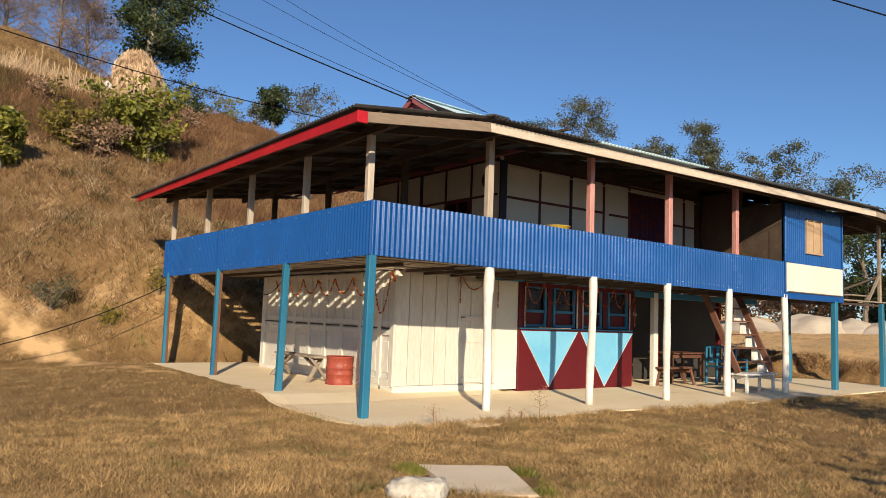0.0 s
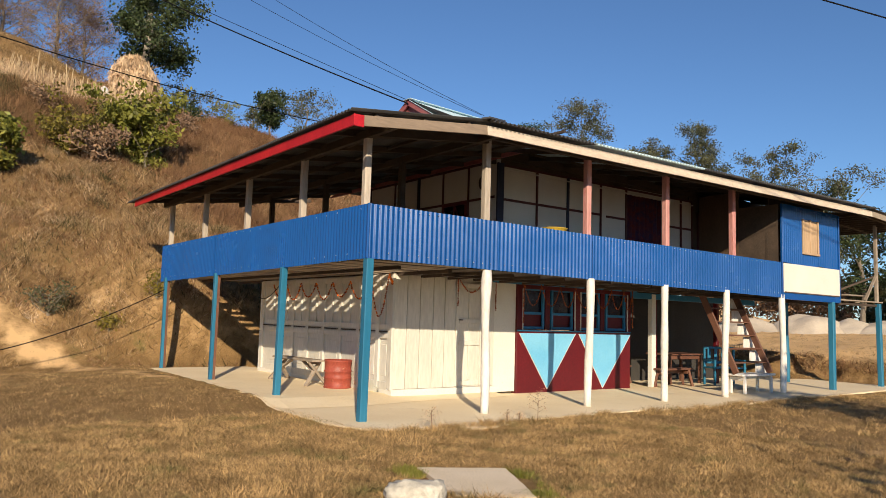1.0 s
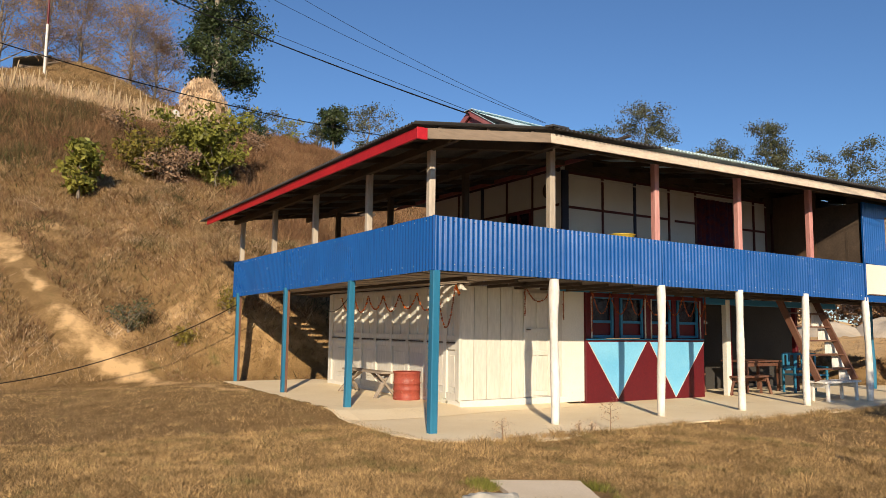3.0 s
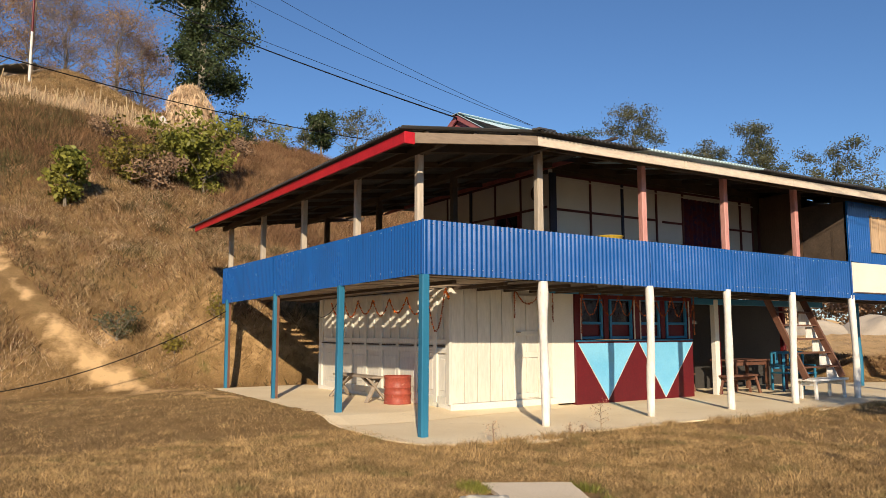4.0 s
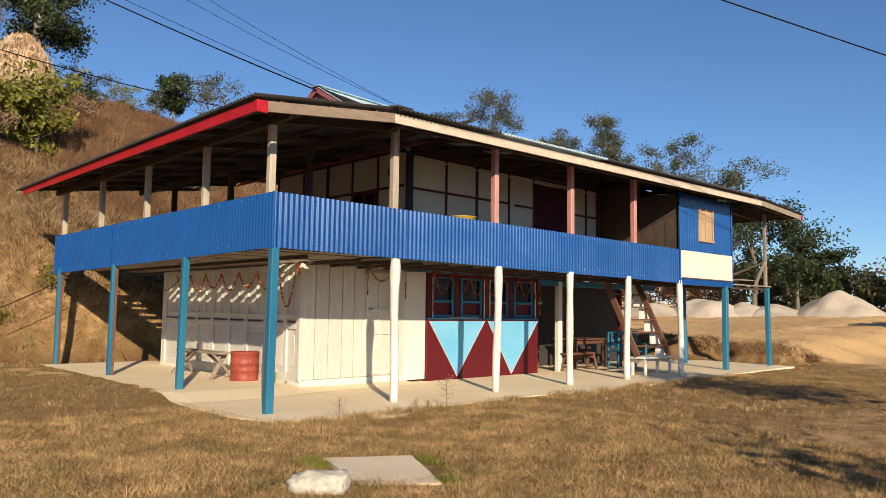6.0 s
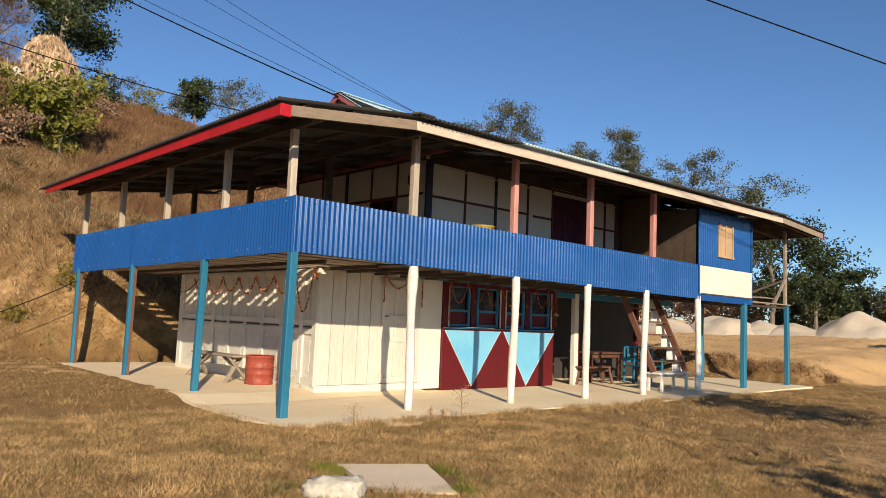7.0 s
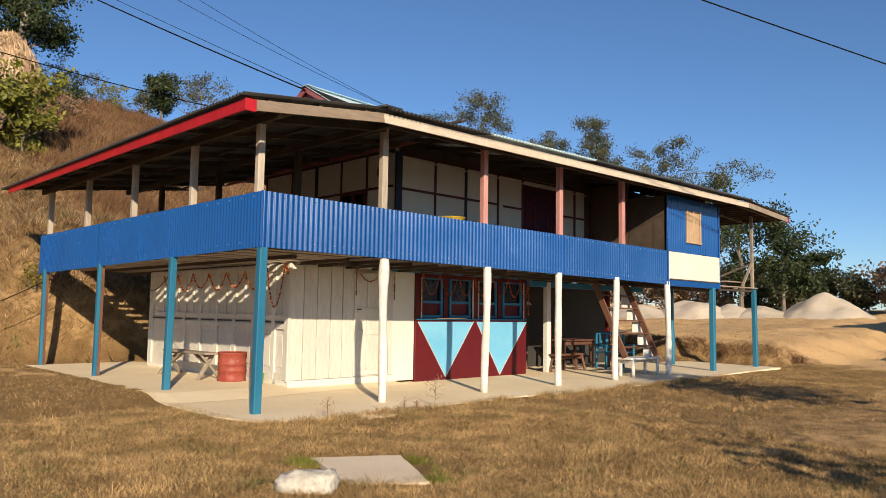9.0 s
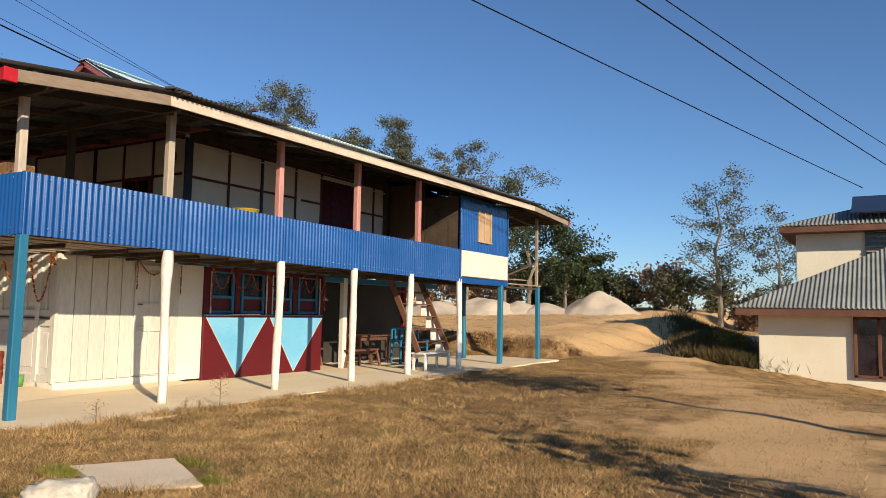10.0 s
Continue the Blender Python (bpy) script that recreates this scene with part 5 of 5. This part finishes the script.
tree(0.4, 20.5, 1.0, "withered brown bush on the slope", "leaf_dry", seed=74, crown_from=0.05, spread=0.7, per=24, size=0.08, clump=0.2, limbs=14, category="bush", group=HB)
tree(-2.9, 18.9, 2.0, "slender green bush on the slope", "leaf_bright", seed=75, crown_from=0.05, spread=0.25, per=26, size=0.12, clump=0.18, limbs=12, category="bush", group=HB, upright=1.6)
tree(-2.2, 11.6, 0.7, "grey scrubby bush at the foot of the slope", "leaf_mid", seed=78, crown_from=0.05, spread=0.6, per=7, size=0.04, clump=0.12, limbs=14, category="bush", group=HB)
for i, (bx, by, bh, lf) in enumerate(((6.2, 31, 1.6, "leaf_mid"), (7.6, 31.5, 1.5, "leaf_mid"), (9.0, 31.5, 1.3, "leaf_bright"), (10.5, 31, 1.4, "leaf_mid"), (6.9, 30.5, 1.0, "leaf_dark"),
                                      (0.2, 10.9, 0.5, "leaf_yellow"), (-0.9, 10.9, 0.4, "leaf_yellow"), (-7, 24, 1.2, "leaf_dry"), (-1, 25, 1.0, "leaf_dry"), (5, 25.5, 1.0, "leaf_dry"), (3.2, 24, 0.9, "leaf_dry"))):
    tree(bx, by, bh, "low scrubby bush on the hill", lf, seed=80 + i, crown_from=0.05, spread=0.5, per=14 if bh > 0.6 else 5, size=0.07 if bh > 0.6 else 0.04, clump=0.16, limbs=12, category="bush", group=HB)
tree(22.6, -4.6, 0.8, "yellow-green shrub on the verge by the cream house", "leaf_yellow", seed=99, crown_from=0.05, spread=0.5, per=30, size=0.05, clump=0.15, limbs=14, category="bush")
# trees standing behind the viewer, which shade the lawn
tree(-1.0, -12.6, 4.4, "leafy tree shading the lawn", "leaf_mid", seed=90, crown_from=0.6, spread=0.1, per=5, size=0.12, clump=0.5, limbs=6, z=-0.8, group="trees across the yard")
tree(3.9, -12.1, 6.65, "leafy tree shading the lawn", "leaf_mid", seed=91, crown_from=0.66, spread=0.13, per=22, size=0.14, clump=0.5, limbs=9, z=-0.8, group="trees across the yard")

# marigold seedlings at the edge of the floor
for i, (px, py, ph) in enumerate(((0.48, -0.98, 0.26), (2.45, -0.95, 0.42), (1.83, -0.97, 0.15), (2.05, -0.99, 0.13))):
    g = np.random.default_rng(100 + i)
    p = thing("marigold_plant", "small dry marigold plant at the edge of the cement floor", "plant", "marigold plants")
    st = Shape().tube([(px, py, -0.12), (px + 0.01, py, ph * 0.6), (px, py + 0.01, ph)], [0.007, 0.005, 0.003], 5)
    sp = []
    for k in range(9):
        h = ph * (0.25 + 0.08 * k)
        a = k * 2.4
        e = (px + 0.30 * ph * math.cos(a), py + 0.30 * ph * math.sin(a), h + 0.12 * ph)
        st.tube([(px, py, h), e], [0.004, 0.002], 4, False)
        sp.append(e)
    part("stem", st, "leaf_dry", p)
    part("foliage", leaves("foliage", sp, 12, 0.03, 0.014, g), "straw", p)

# bamboo stake fence along the crest
fence = thing("stake_fence", "ragged fence of dry bamboo stakes along the hill", "fence")
g_f = np.random.default_rng(31)
for k in range(150):
    f = k / 149
    fx = -7.5 + 11.2 * f + g_f.normal(0, 0.05)
    fy = 28.2 + 1.0 * math.sin(4 * f) + g_f.normal(0, 0.12)
    fz = float(land(fx, fy))
    h = g_f.uniform(0.3, 1.0) + 0.5 * (g_f.random() < 0.12)
    part("stake", Shape().tube([(fx, fy, fz - 0.2), (fx + g_f.normal(0, 0.16), fy + g_f.normal(0, 0.1), fz + h)], [0.035, 0.022], 5), "bamboo", fence)
pole = thing("flag_pole", "white and red painted metal pole on the hill", "pole")
pz = float(land(-3.6, 32))
part("shaft", Shape().tube([(-3.6, 32, pz - 0.3), (-3.6, 32, pz + 2.6)], 0.06, 8), "white_post", pole, "white painted shaft")
part("shaft", Shape().tube([(-3.6, 32, pz + 2.6), (-3.6, 32, pz + 8)], 0.055, 8), "maroon", pole, "dark red painted shaft")
hut = thing("hut", "small dark roofed hut on the hill", "hut")
hz = float(land(-3.4, 39)) - 1.1
part("wall", Shape().box((-3.4, 39, hz + 0.9), (2.4, 2, 1.8), 0, 0.02), "raw_wood", hut)
part("roof", Shape().bar((-4.9, 39, hz + 2.0), (-3.2, 39, hz + 2.5), 2.8, 0.05).bar((-3.2, 39, hz + 2.5), (-1.6, 39, hz + 2.0), 2.8, 0.05), "grey_roof", hut)
for hx, hy, sc in ((5.1, 30.0, 0.3), (2.3, 29.4, 0.24)):
    sk = bmesh.new()
    bmesh.ops.create_icosphere(sk, subdivisions=3, radius=sc)
    for v in sk.verts:
        v.co *= 1 + 0.6 * noise.noise(v.co * 5)
        v.co.z *= 1.25
    me = bpy.data.meshes.new("sack")
    sk.to_mesh(me)
    sk.free()
    ob = part("sack", me, "white_panel", smooth=True)
    ob.location = (hx, hy, float(land(hx, hy)) + 0.8 * sc)
    tagged(ob, "full white sack standing on the hill", "sack", "white sacks on the hill")

# ---------------------------------------------------------------- sand heaps beyond the clearing


def heap(x, y, rx, ry, h, seed):
    n = 34
    vs, fc = [], []
    for j in range(n + 1):
        for i in range(n + 1):
            u, v = 2 * i / n - 1, 2 * j / n - 1
            q = math.hypot(u, v)
            px, py = x + u * rx, y + v * ry
            hh = h * max(0, 1 - q ** 1.35) ** 1.15 + 0.22 * h * noise.noise(Vector((px * 0.8, py * 0.8, seed))) * max(0, 1 - q) ** 0.3 + 0.04 * noise.noise(Vector((px * 3, py * 3, seed)))
            vs.append((px, py, float(land(px, py)) + hh - 0.12))
    for j in range(n):
        for i in range(n):
            a = j * (n + 1) + i
            fc.append((a, a + 1, a + n + 2, a + n + 1))
    tagged(part("sand_mound", Shape().add(vs, fc), "sand", smooth=True), "pale mound of sand and gravel beyond the clearing", "sand mound", "mounds of sand")


heap(35.5, 4.7, 2.6, 2.6, 1.45, 1.0)
heap(33.0, 10.55, 2.2, 2.4, 1.3, 2.0)
heap(33.9, 9.0, 1.9, 2.0, 0.8, 3.0)
heap(34.4, 7.4, 2.2, 2.2, 0.75, 4.0)
heap(31.7, 13.2, 2.4, 2.6, 0.85, 5.0)
heap(30.4, 16.0, 2.6, 3.0, 0.8, 6.0)

# ---------------------------------------------------------------- cream house across the yard
h2 = thing("neighbour_house", "cream limewashed two-storey house with corrugated roofs", "house")
W2 = 20.6
b0 = -1.6
part("wall", Shape().box((24.5, -9.9, b0 + 1.7), (7.8, 8.4, 3.4), 0, 0.02), "cream_wall", h2, "peeling cream limewashed wall")
part("wall", Shape().box((28.0, -11.5, 3.2), (7.0, 10.0, 3.0), 0, 0.02), "cream_wall", h2, "cream limewashed upper wall")


def hip_skirt(x0, x1, y0, y1, z0, ix0, ix1, iy0, iy1, z1, name_, label_):
    """Four sloping corrugated sides from an eave rectangle up to an inner rectangle."""
    top = part(name_, Shape().box(((x0 + x1) / 2, (y0 + y1) / 2, z0 - 0.15), (x1 - x0 - 0.05, y1 - y0 - 0.05, 0.20)), "brown_wood", h2, "dark red-brown eaves board")
    sides = (((x0, y1), (x0, y0), (ix0, iy1), (ix0, iy0)), ((x1, y1), (x0, y1), (ix1, iy1), (ix0, iy1)), ((x0, y0), (x1, y0), (ix0, iy0), (ix1, iy0)), ((x1, y0), (x1, y1), (ix1, iy0), (ix1, iy1)))
    for e0, e1, i0, i1 in sides:
        ln2 = math.hypot(e1[0] - e0[0], e1[1] - e0[1])
        cols = int(ln2 / 0.13 * 6)
        vs, fc = [], []
        for c in range(cols + 1):
            f = c / cols
            w = 0.02 * math.sin(2 * math.pi * f * ln2 / 0.13)
            ex, ey = e0[0] + (e1[0] - e0[0]) * f, e0[1] + (e1[1] - e0[1]) * f
            # ridges run straight up the slope and stop at the hips
            tx, ty = (1, 0) if e0[0] == e1[0] else (0, 1)
            run_all = abs(i0[0] - e0[0]) if tx else abs(i0[1] - e0[1])
            d0, d1 = math.hypot(ex - e0[0], ey - e0[1]), math.hypot(ex - e1[0], ey - e1[1])
            s0 = max(1e-3, abs(i0[1] - e0[1]) if tx else abs(i0[0] - e0[0]))
            s1 = max(1e-3, abs(i1[1] - e1[1]) if tx else abs(i1[0] - e1[0]))
            g_ = min(1.0, d0 / s0, d1 / s1)
            sx = math.copysign(1, i0[0] - e0[0]) * tx
            sy = math.copysign(1, i0[1] - e0[1]) * ty
            vs += [(ex, ey, z0 + w), (ex + sx * run_all * g_, ey + sy * run_all * g_, z0 + (z1 - z0) * g_ + w)]
            vs += [(ex, ey, z0 + w - 0.02), (ex + sx * run_all * g_, ey + sy * run_all * g_, z0 + (z1 - z0) * g_ + w - 0.02)]
        for c in range(cols):
            a = 4 * c
            fc += [(a, a + 4, a + 5, a + 1), (a + 2, a + 3, a + 7, a + 6), (a, a + 2, a + 6, a + 4)]
        part("roof_sheet", Shape().add(vs, fc), "grey_roof", top, label_)
    return top


hip_skirt(19.8, 30.0, -18, -5.1, 1.72, 24.45, 25.4, -13.3, -9.75, 4.05, "roof", "grey corrugated lower roof")
hip_skirt(23.7, 32, -17, -6.0, 4.68, 27.6, 28.2, -13, -9.9, 6.0, "roof", "grey corrugated upper roof")
part("solar_panel", Shape().bar((23.9, -9.9, 5.05), (26.3, -9.9, 5.95), 3.2, 0.05), "panel", h2, "dark solar panel on the roof")
w2 = part("window", Shape().box((W2 - 0.03, -9.35, 0.55), (0.1, 1.9, 1.75)), "glass", h2, "dark red framed barred window")
for yq in (-8.42, -9.05, -9.65, -10.3):
    part("window_frame", Shape().box((W2 - 0.09, yq, 0.55), (0.06, 0.10, 1.8), 0, 0.008), "brown_wood", w2)
for zq in (-0.32, 1.42):
    part("window_frame", Shape().box((W2 - 0.09, -9.35, zq), (0.06, 1.96, 0.09), 0, 0.008), "brown_wood", w2)
for k in range(9):
    part("window_bar", Shape().box((W2 - 0.07, -9.35, -0.2 + 0.18 * k), (0.015, 1.85, 0.015)), "dark_wood", w2)
w3 = part("window", Shape().box((24.47, -9.5, 4.1), (0.1, 1.6, 0.9)), "glass", h2, "dark louvred upper window")
for k in range(5):
    part("louvre", Shape().box((24.40, -9.5, 3.75 + 0.17 * k), (0.04, 1.55, 0.05)), "raw_wood", w3)

# ---------------------------------------------------------------- wires


def wire(a, b, sag, r, label):
    a, b = Vector(a), Vector(b)
    pts = [a.lerp(b, i / 24) - Vector((0, 0, sag * (1 - (2 * i / 24 - 1) ** 2))) for i in range(25)]
    tagged(part("cable", Shape().tube(pts, r, 5), "wire"), label, "cable", "overhead cables")


wire((-3.08, 1.19, 8.37), (23.36, -8.7, 5.82), 0.04, 0.014, "black cable to the cream house")
wire((0.61, -3.91, 7.23), (24.19, -10.28, 5.96), 0.1, 0.014, "black cable over the yard")
wire((0.87, -4.6, 6.88), (24.01, -10.15, 6.72), 0.1, 0.011, "black cable over the yard")
wire((-1.22, 13.41, 11.1), (3.9, 5, 6.4), 0.08, 0.017, "black service cable running to the gable")
wire((-0.87, 13.27, 11.2), (3.95, 4.9, 6.42), 0.02, 0.007, "thin service wire running to the gable")
wire((-0.5, 9.61, 10.45), (6.1, 5, 6.55), 0.15, 0.006, "thin wire high over the house")
wire((0.24, 9.25, 10.54), (6.2, 5, 6.55), 0.15, 0.006, "thin wire high over the house")
wire((-10.25, 18.7, 11.37), (12.01, 20.74, 10.21), 0.6, 0.02, "black cable strung across the hill")
wire((-6.3, 9.6, 0.05), (0.02, 9.4, 2.0), 0.45, 0.011, "black pipe sagging from the veranda to the slope")
wire((0.0, 2.9, 1.95), (1.85, 8.2, 1.85), 0.12, 0.008, "thin wire under the veranda")

# ---------------------------------------------------------------- grass


def blades(name, n, place, low, high, width, material, label, lean=0.5, seed=1):
    g = np.random.default_rng(seed)
    x, y = place(g, n)
    z = land(x, y)
    # tussocks: whole patches a hand or two wide stand taller or lie lower
    cell = 2.6 * high + 0.02
    wx_, wy_ = x + 0.4 * cell * np.sin(3.1 * y / cell), y + 0.4 * cell * np.sin(2.7 * x / cell)
    tuft = np.mod(np.sin(np.floor(wx_ / cell) * 12.9898 + np.floor(wy_ / cell) * 78.233) * 43758.5453, 1.0)
    h = g.uniform(low, high, len(x)) * (0.7 + 0.55 * tuft ** 1.5)
    d = g.normal(0, lean, (len(x), 2)) * h[:, None]
    a = g.uniform(0, math.pi, len(x))
    wx, wy = np.cos(a) * width * g.uniform(0.6, 1.4, len(x)), np.sin(a) * width * g.uniform(0.6, 1.4, len(x))
    base = np.stack([x, y, z - 0.006], -1)
    tip = base + np.stack([d[:, 0], d[:, 1], h], -1)
    side = np.stack([wx, wy, np.zeros_like(wx)], -1)
    m = len(x)
    v = np.stack([base - side, base + side, tip], 1).reshape(-1, 3)
    me = bpy.data.meshes.new(name)
    me.vertices.add(3 * m)
    me.vertices.foreach_set("co", v.astype(np.float32).ravel())
    me.loops.add(3 * m)
    me.loops.foreach_set("vertex_index", np.arange(3 * m, dtype=np.int32))
    me.polygons.add(m)
    me.polygons.foreach_set("loop_start", np.arange(0, 3 * m, 3, dtype=np.int32))
    me.update(calc_edges=True)
    tagged(part(name, me, material), label, "grass", kind="stuff")


def off_pad(x, y):
    pad_here = (x > -0.36) & (y > -0.80 - 0.12 * np.sin(3 * x)) & (x < 16.4) & (y < 9.7)
    slab_here = np.hypot((x + 0.97) * 0.9, y + 3.72) < 0.52
    return ~(pad_here | slab_here)


def lawn(g, n):
    # denser towards the open yard in front of the house
    x = np.concatenate([g.uniform(-7, 4, n // 2), g.uniform(-12, 18, n - n // 2)])
    y = np.concatenate([g.uniform(-7.5, 1.5, n // 2), g.uniform(-9, 11, n - n // 2)])
    keep = off_pad(x, y) & (g.random(n) > 0.72 * soil(x, y)) & (np.hypot(x + 5.3, y + 9) > 1.5)
    return x[keep], y[keep]


def slope(g, n):
    x, y = g.uniform(-16, 16, n), 10.2 + 28 * g.random(n) ** 1.15
    keep = (near_track(x, y) > 0.45) & ((soil(x, y) < 0.4) | (g.random(n) < 0.12))
    return x[keep], y[keep]


def clumps(g, n):
    k = n // 40
    cx, cy = g.uniform(-15, 16, k), 10.6 + 21 * g.random(k)
    x = np.repeat(cx, 40) + g.normal(0, 0.16, k * 40)
    y = np.repeat(cy, 40) + g.normal(0, 0.16, k * 40)
    keep = near_track(x, y) > 0.5
    return x[keep], y[keep]


def clearing(g, n):
    x, y = g.uniform(8, 34, n), g.uniform(-12, 20, n)
    keep = off_pad(x, y) & (g.random(n) > 0.5 * soil(x, y) + 0.2 * np.sin(0.9 * x) * np.sin(0.8 * y + x))
    return x[keep], y[keep]


blades("lawn_grass", 900000, lawn, 0.018, 0.058, 0.0036, "blades", "short dry brown lawn grass", 1.0, 1)
blades("hill_grass", 430000, slope, 0.04, 0.17, 0.009, "tall_grass", "dry brown grass on the hillside", 1.1, 2)
blades("grass_clumps", 60000, clumps, 0.10, 0.30, 0.011, "tall_grass", "tufts of tall dry grass on the hillside", 0.7, 3)


def scrub(g, n):
    k = n // 110
    cx, cy = g.uniform(-14, 14, k), 10.6 + 20 * g.random(k)
    w = np.repeat(g.uniform(0.12, 0.5, k), 110)
    x = np.repeat(cx, 110) + g.normal(0, 1, k * 110) * w
    y = np.repeat(cy, 110) + g.normal(0, 1, k * 110) * w
    keep = near_track(x, y) > 0.5
    return x[keep], y[keep]


blades("hill_scrub", 26000, scrub, 0.08, 0.30, 0.014, "scrub", "patches of olive and dark scrub on the hillside", 0.9, 11)
blades("pale_grass", 40000, scrub, 0.06, 0.22, 0.009, "straw", "patches of pale straw-coloured grass on the hillside", 0.9, 12)
blades("rough_grass", 260000, clearing, 0.02, 0.055, 0.005, "blades", "sparse dry grass on the cleared ground", 0.7, 4)


def brushland(g, n):
    k = n // 30
    cx, cy = g.uniform(3, 15, k), 17 + 15 * g.random(k)
    x, y = np.repeat(cx, 30) + g.normal(0, 0.3, 30 * k), np.repeat(cy, 30) + g.normal(0, 0.3, 30 * k)
    return x, y


def bank_edge(g, n):
    y = g.uniform(-0.8, 9, n)
    x = 17.58 - 0.25 * np.sin(1.7 * y) - 0.1 * np.sin(5.3 * y) + g.normal(0, 0.10, n)
    xb = g.uniform(-1.5, 5, n // 2)
    return np.concatenate([x, xb]), np.concatenate([y, 10.6 + g.normal(0, 0.4, n // 2)])


def tufts(g, n):
    k = n // 60
    cx = np.concatenate([g.uniform(-9, 8, k // 2), g.uniform(-0.9, 12, k - k // 2)])
    cy = np.concatenate([g.uniform(-6, 3, k // 2), -1.05 + g.normal(0, 0.12, k - k // 2)])
    x, y = np.repeat(cx, 60) + g.normal(0, 0.07, 60 * k), np.repeat(cy, 60) + g.normal(0, 0.07, 60 * k)
    keep = off_pad(x, y)
    return x[keep], y[keep]


def fence_grass(g, n):
    x = g.uniform(-8, 4.5, n)
    return x, 28.3 + 1.0 * np.sin(4 * (x + 7.5) / 11.2) + g.normal(0, 0.4, n)


blades("fence_grass", 9000, fence_grass, 0.2, 0.6, 0.015, "straw", "pale dry grass along the stake fence", 0.4, 8)
def low_brush(g, n):
    k = n // 50
    cx, cy = g.uniform(-13, 5, k), 10.8 + 16 * g.random(k)
    x, y = np.repeat(cx, 50) + g.normal(0, 0.38, 50 * k), np.repeat(cy, 50) + g.normal(0, 0.3, 50 * k)
    keep = near_track(x, y) > 0.4
    return x[keep], y[keep]


blades("low_brush", 60000, low_brush, 0.06, 0.24, 0.010, "brush", "patches of dark dry brush on the slope", 0.9, 9)
blades("dry_brush", 110000, brushland, 0.15, 0.55, 0.012, "brush", "dense red-brown dry brush on the hillside", 0.6, 5)
blades("bank_grass", 4200, bank_edge, 0.05, 0.18, 0.010, "brush", "dry grass and roots along the earth bank", 0.9, 6)
blades("grass_tufts", 24000, tufts, 0.04, 0.13, 0.004, "blades", "tufts of dry grass along the cement edge", 0.6, 7)


def verge_scrub(g, n):
    x = 20.6 + 16 * g.random(n) ** 1.3
    return x, np.interp(x, [20, 24, 36], [-4.9, -4.0, -0.9]) + g.normal(0, 0.75, n)


blades("verge_scrub", 30000, verge_scrub, 0.12, 0.6, 0.016, "scrub", "dark scrub on the verge beside the cream house", 0.5, 13)


def upper_brush(g, n):
    k = n // 70
    cx, cy = g.uniform(-11, 3, k), 21.5 + 6 * g.random(k)
    return np.repeat(cx, 70) + g.normal(0, 0.4, 70 * k), np.repeat(cy, 70) + g.normal(0, 0.35, 70 * k)


blades("upper_brush", 42000, upper_brush, 0.15, 0.6, 0.010, "brush", "dark red-brown brush below the stake fence", 0.6, 14)
blades("upper_scrub", 34000, upper_brush, 0.12, 0.5, 0.012, "scrub", "dark olive scrub below the stake fence", 0.6, 15)


def slab_weeds(g, n):
    spot = [(-0.36, -3.55), (-0.55, -3.95), (-0.82, -4.35), (-1.22, -2.98), (-1.3, -3.2)]
    k = np.arange(n) % len(spot)
    x = np.array([p[0] for p in spot])[k] + g.normal(0, 0.06, n)
    y = np.array([p[1] for p in spot])[k] + g.normal(0, 0.09, n)
    keep = off_pad(x, y)
    return x[keep], y[keep]


blades("green_weeds", 2600, slab_weeds, 0.03, 0.09, 0.006, "leaf_bright", "small green weeds growing along the concrete slab", 0.6, 16)
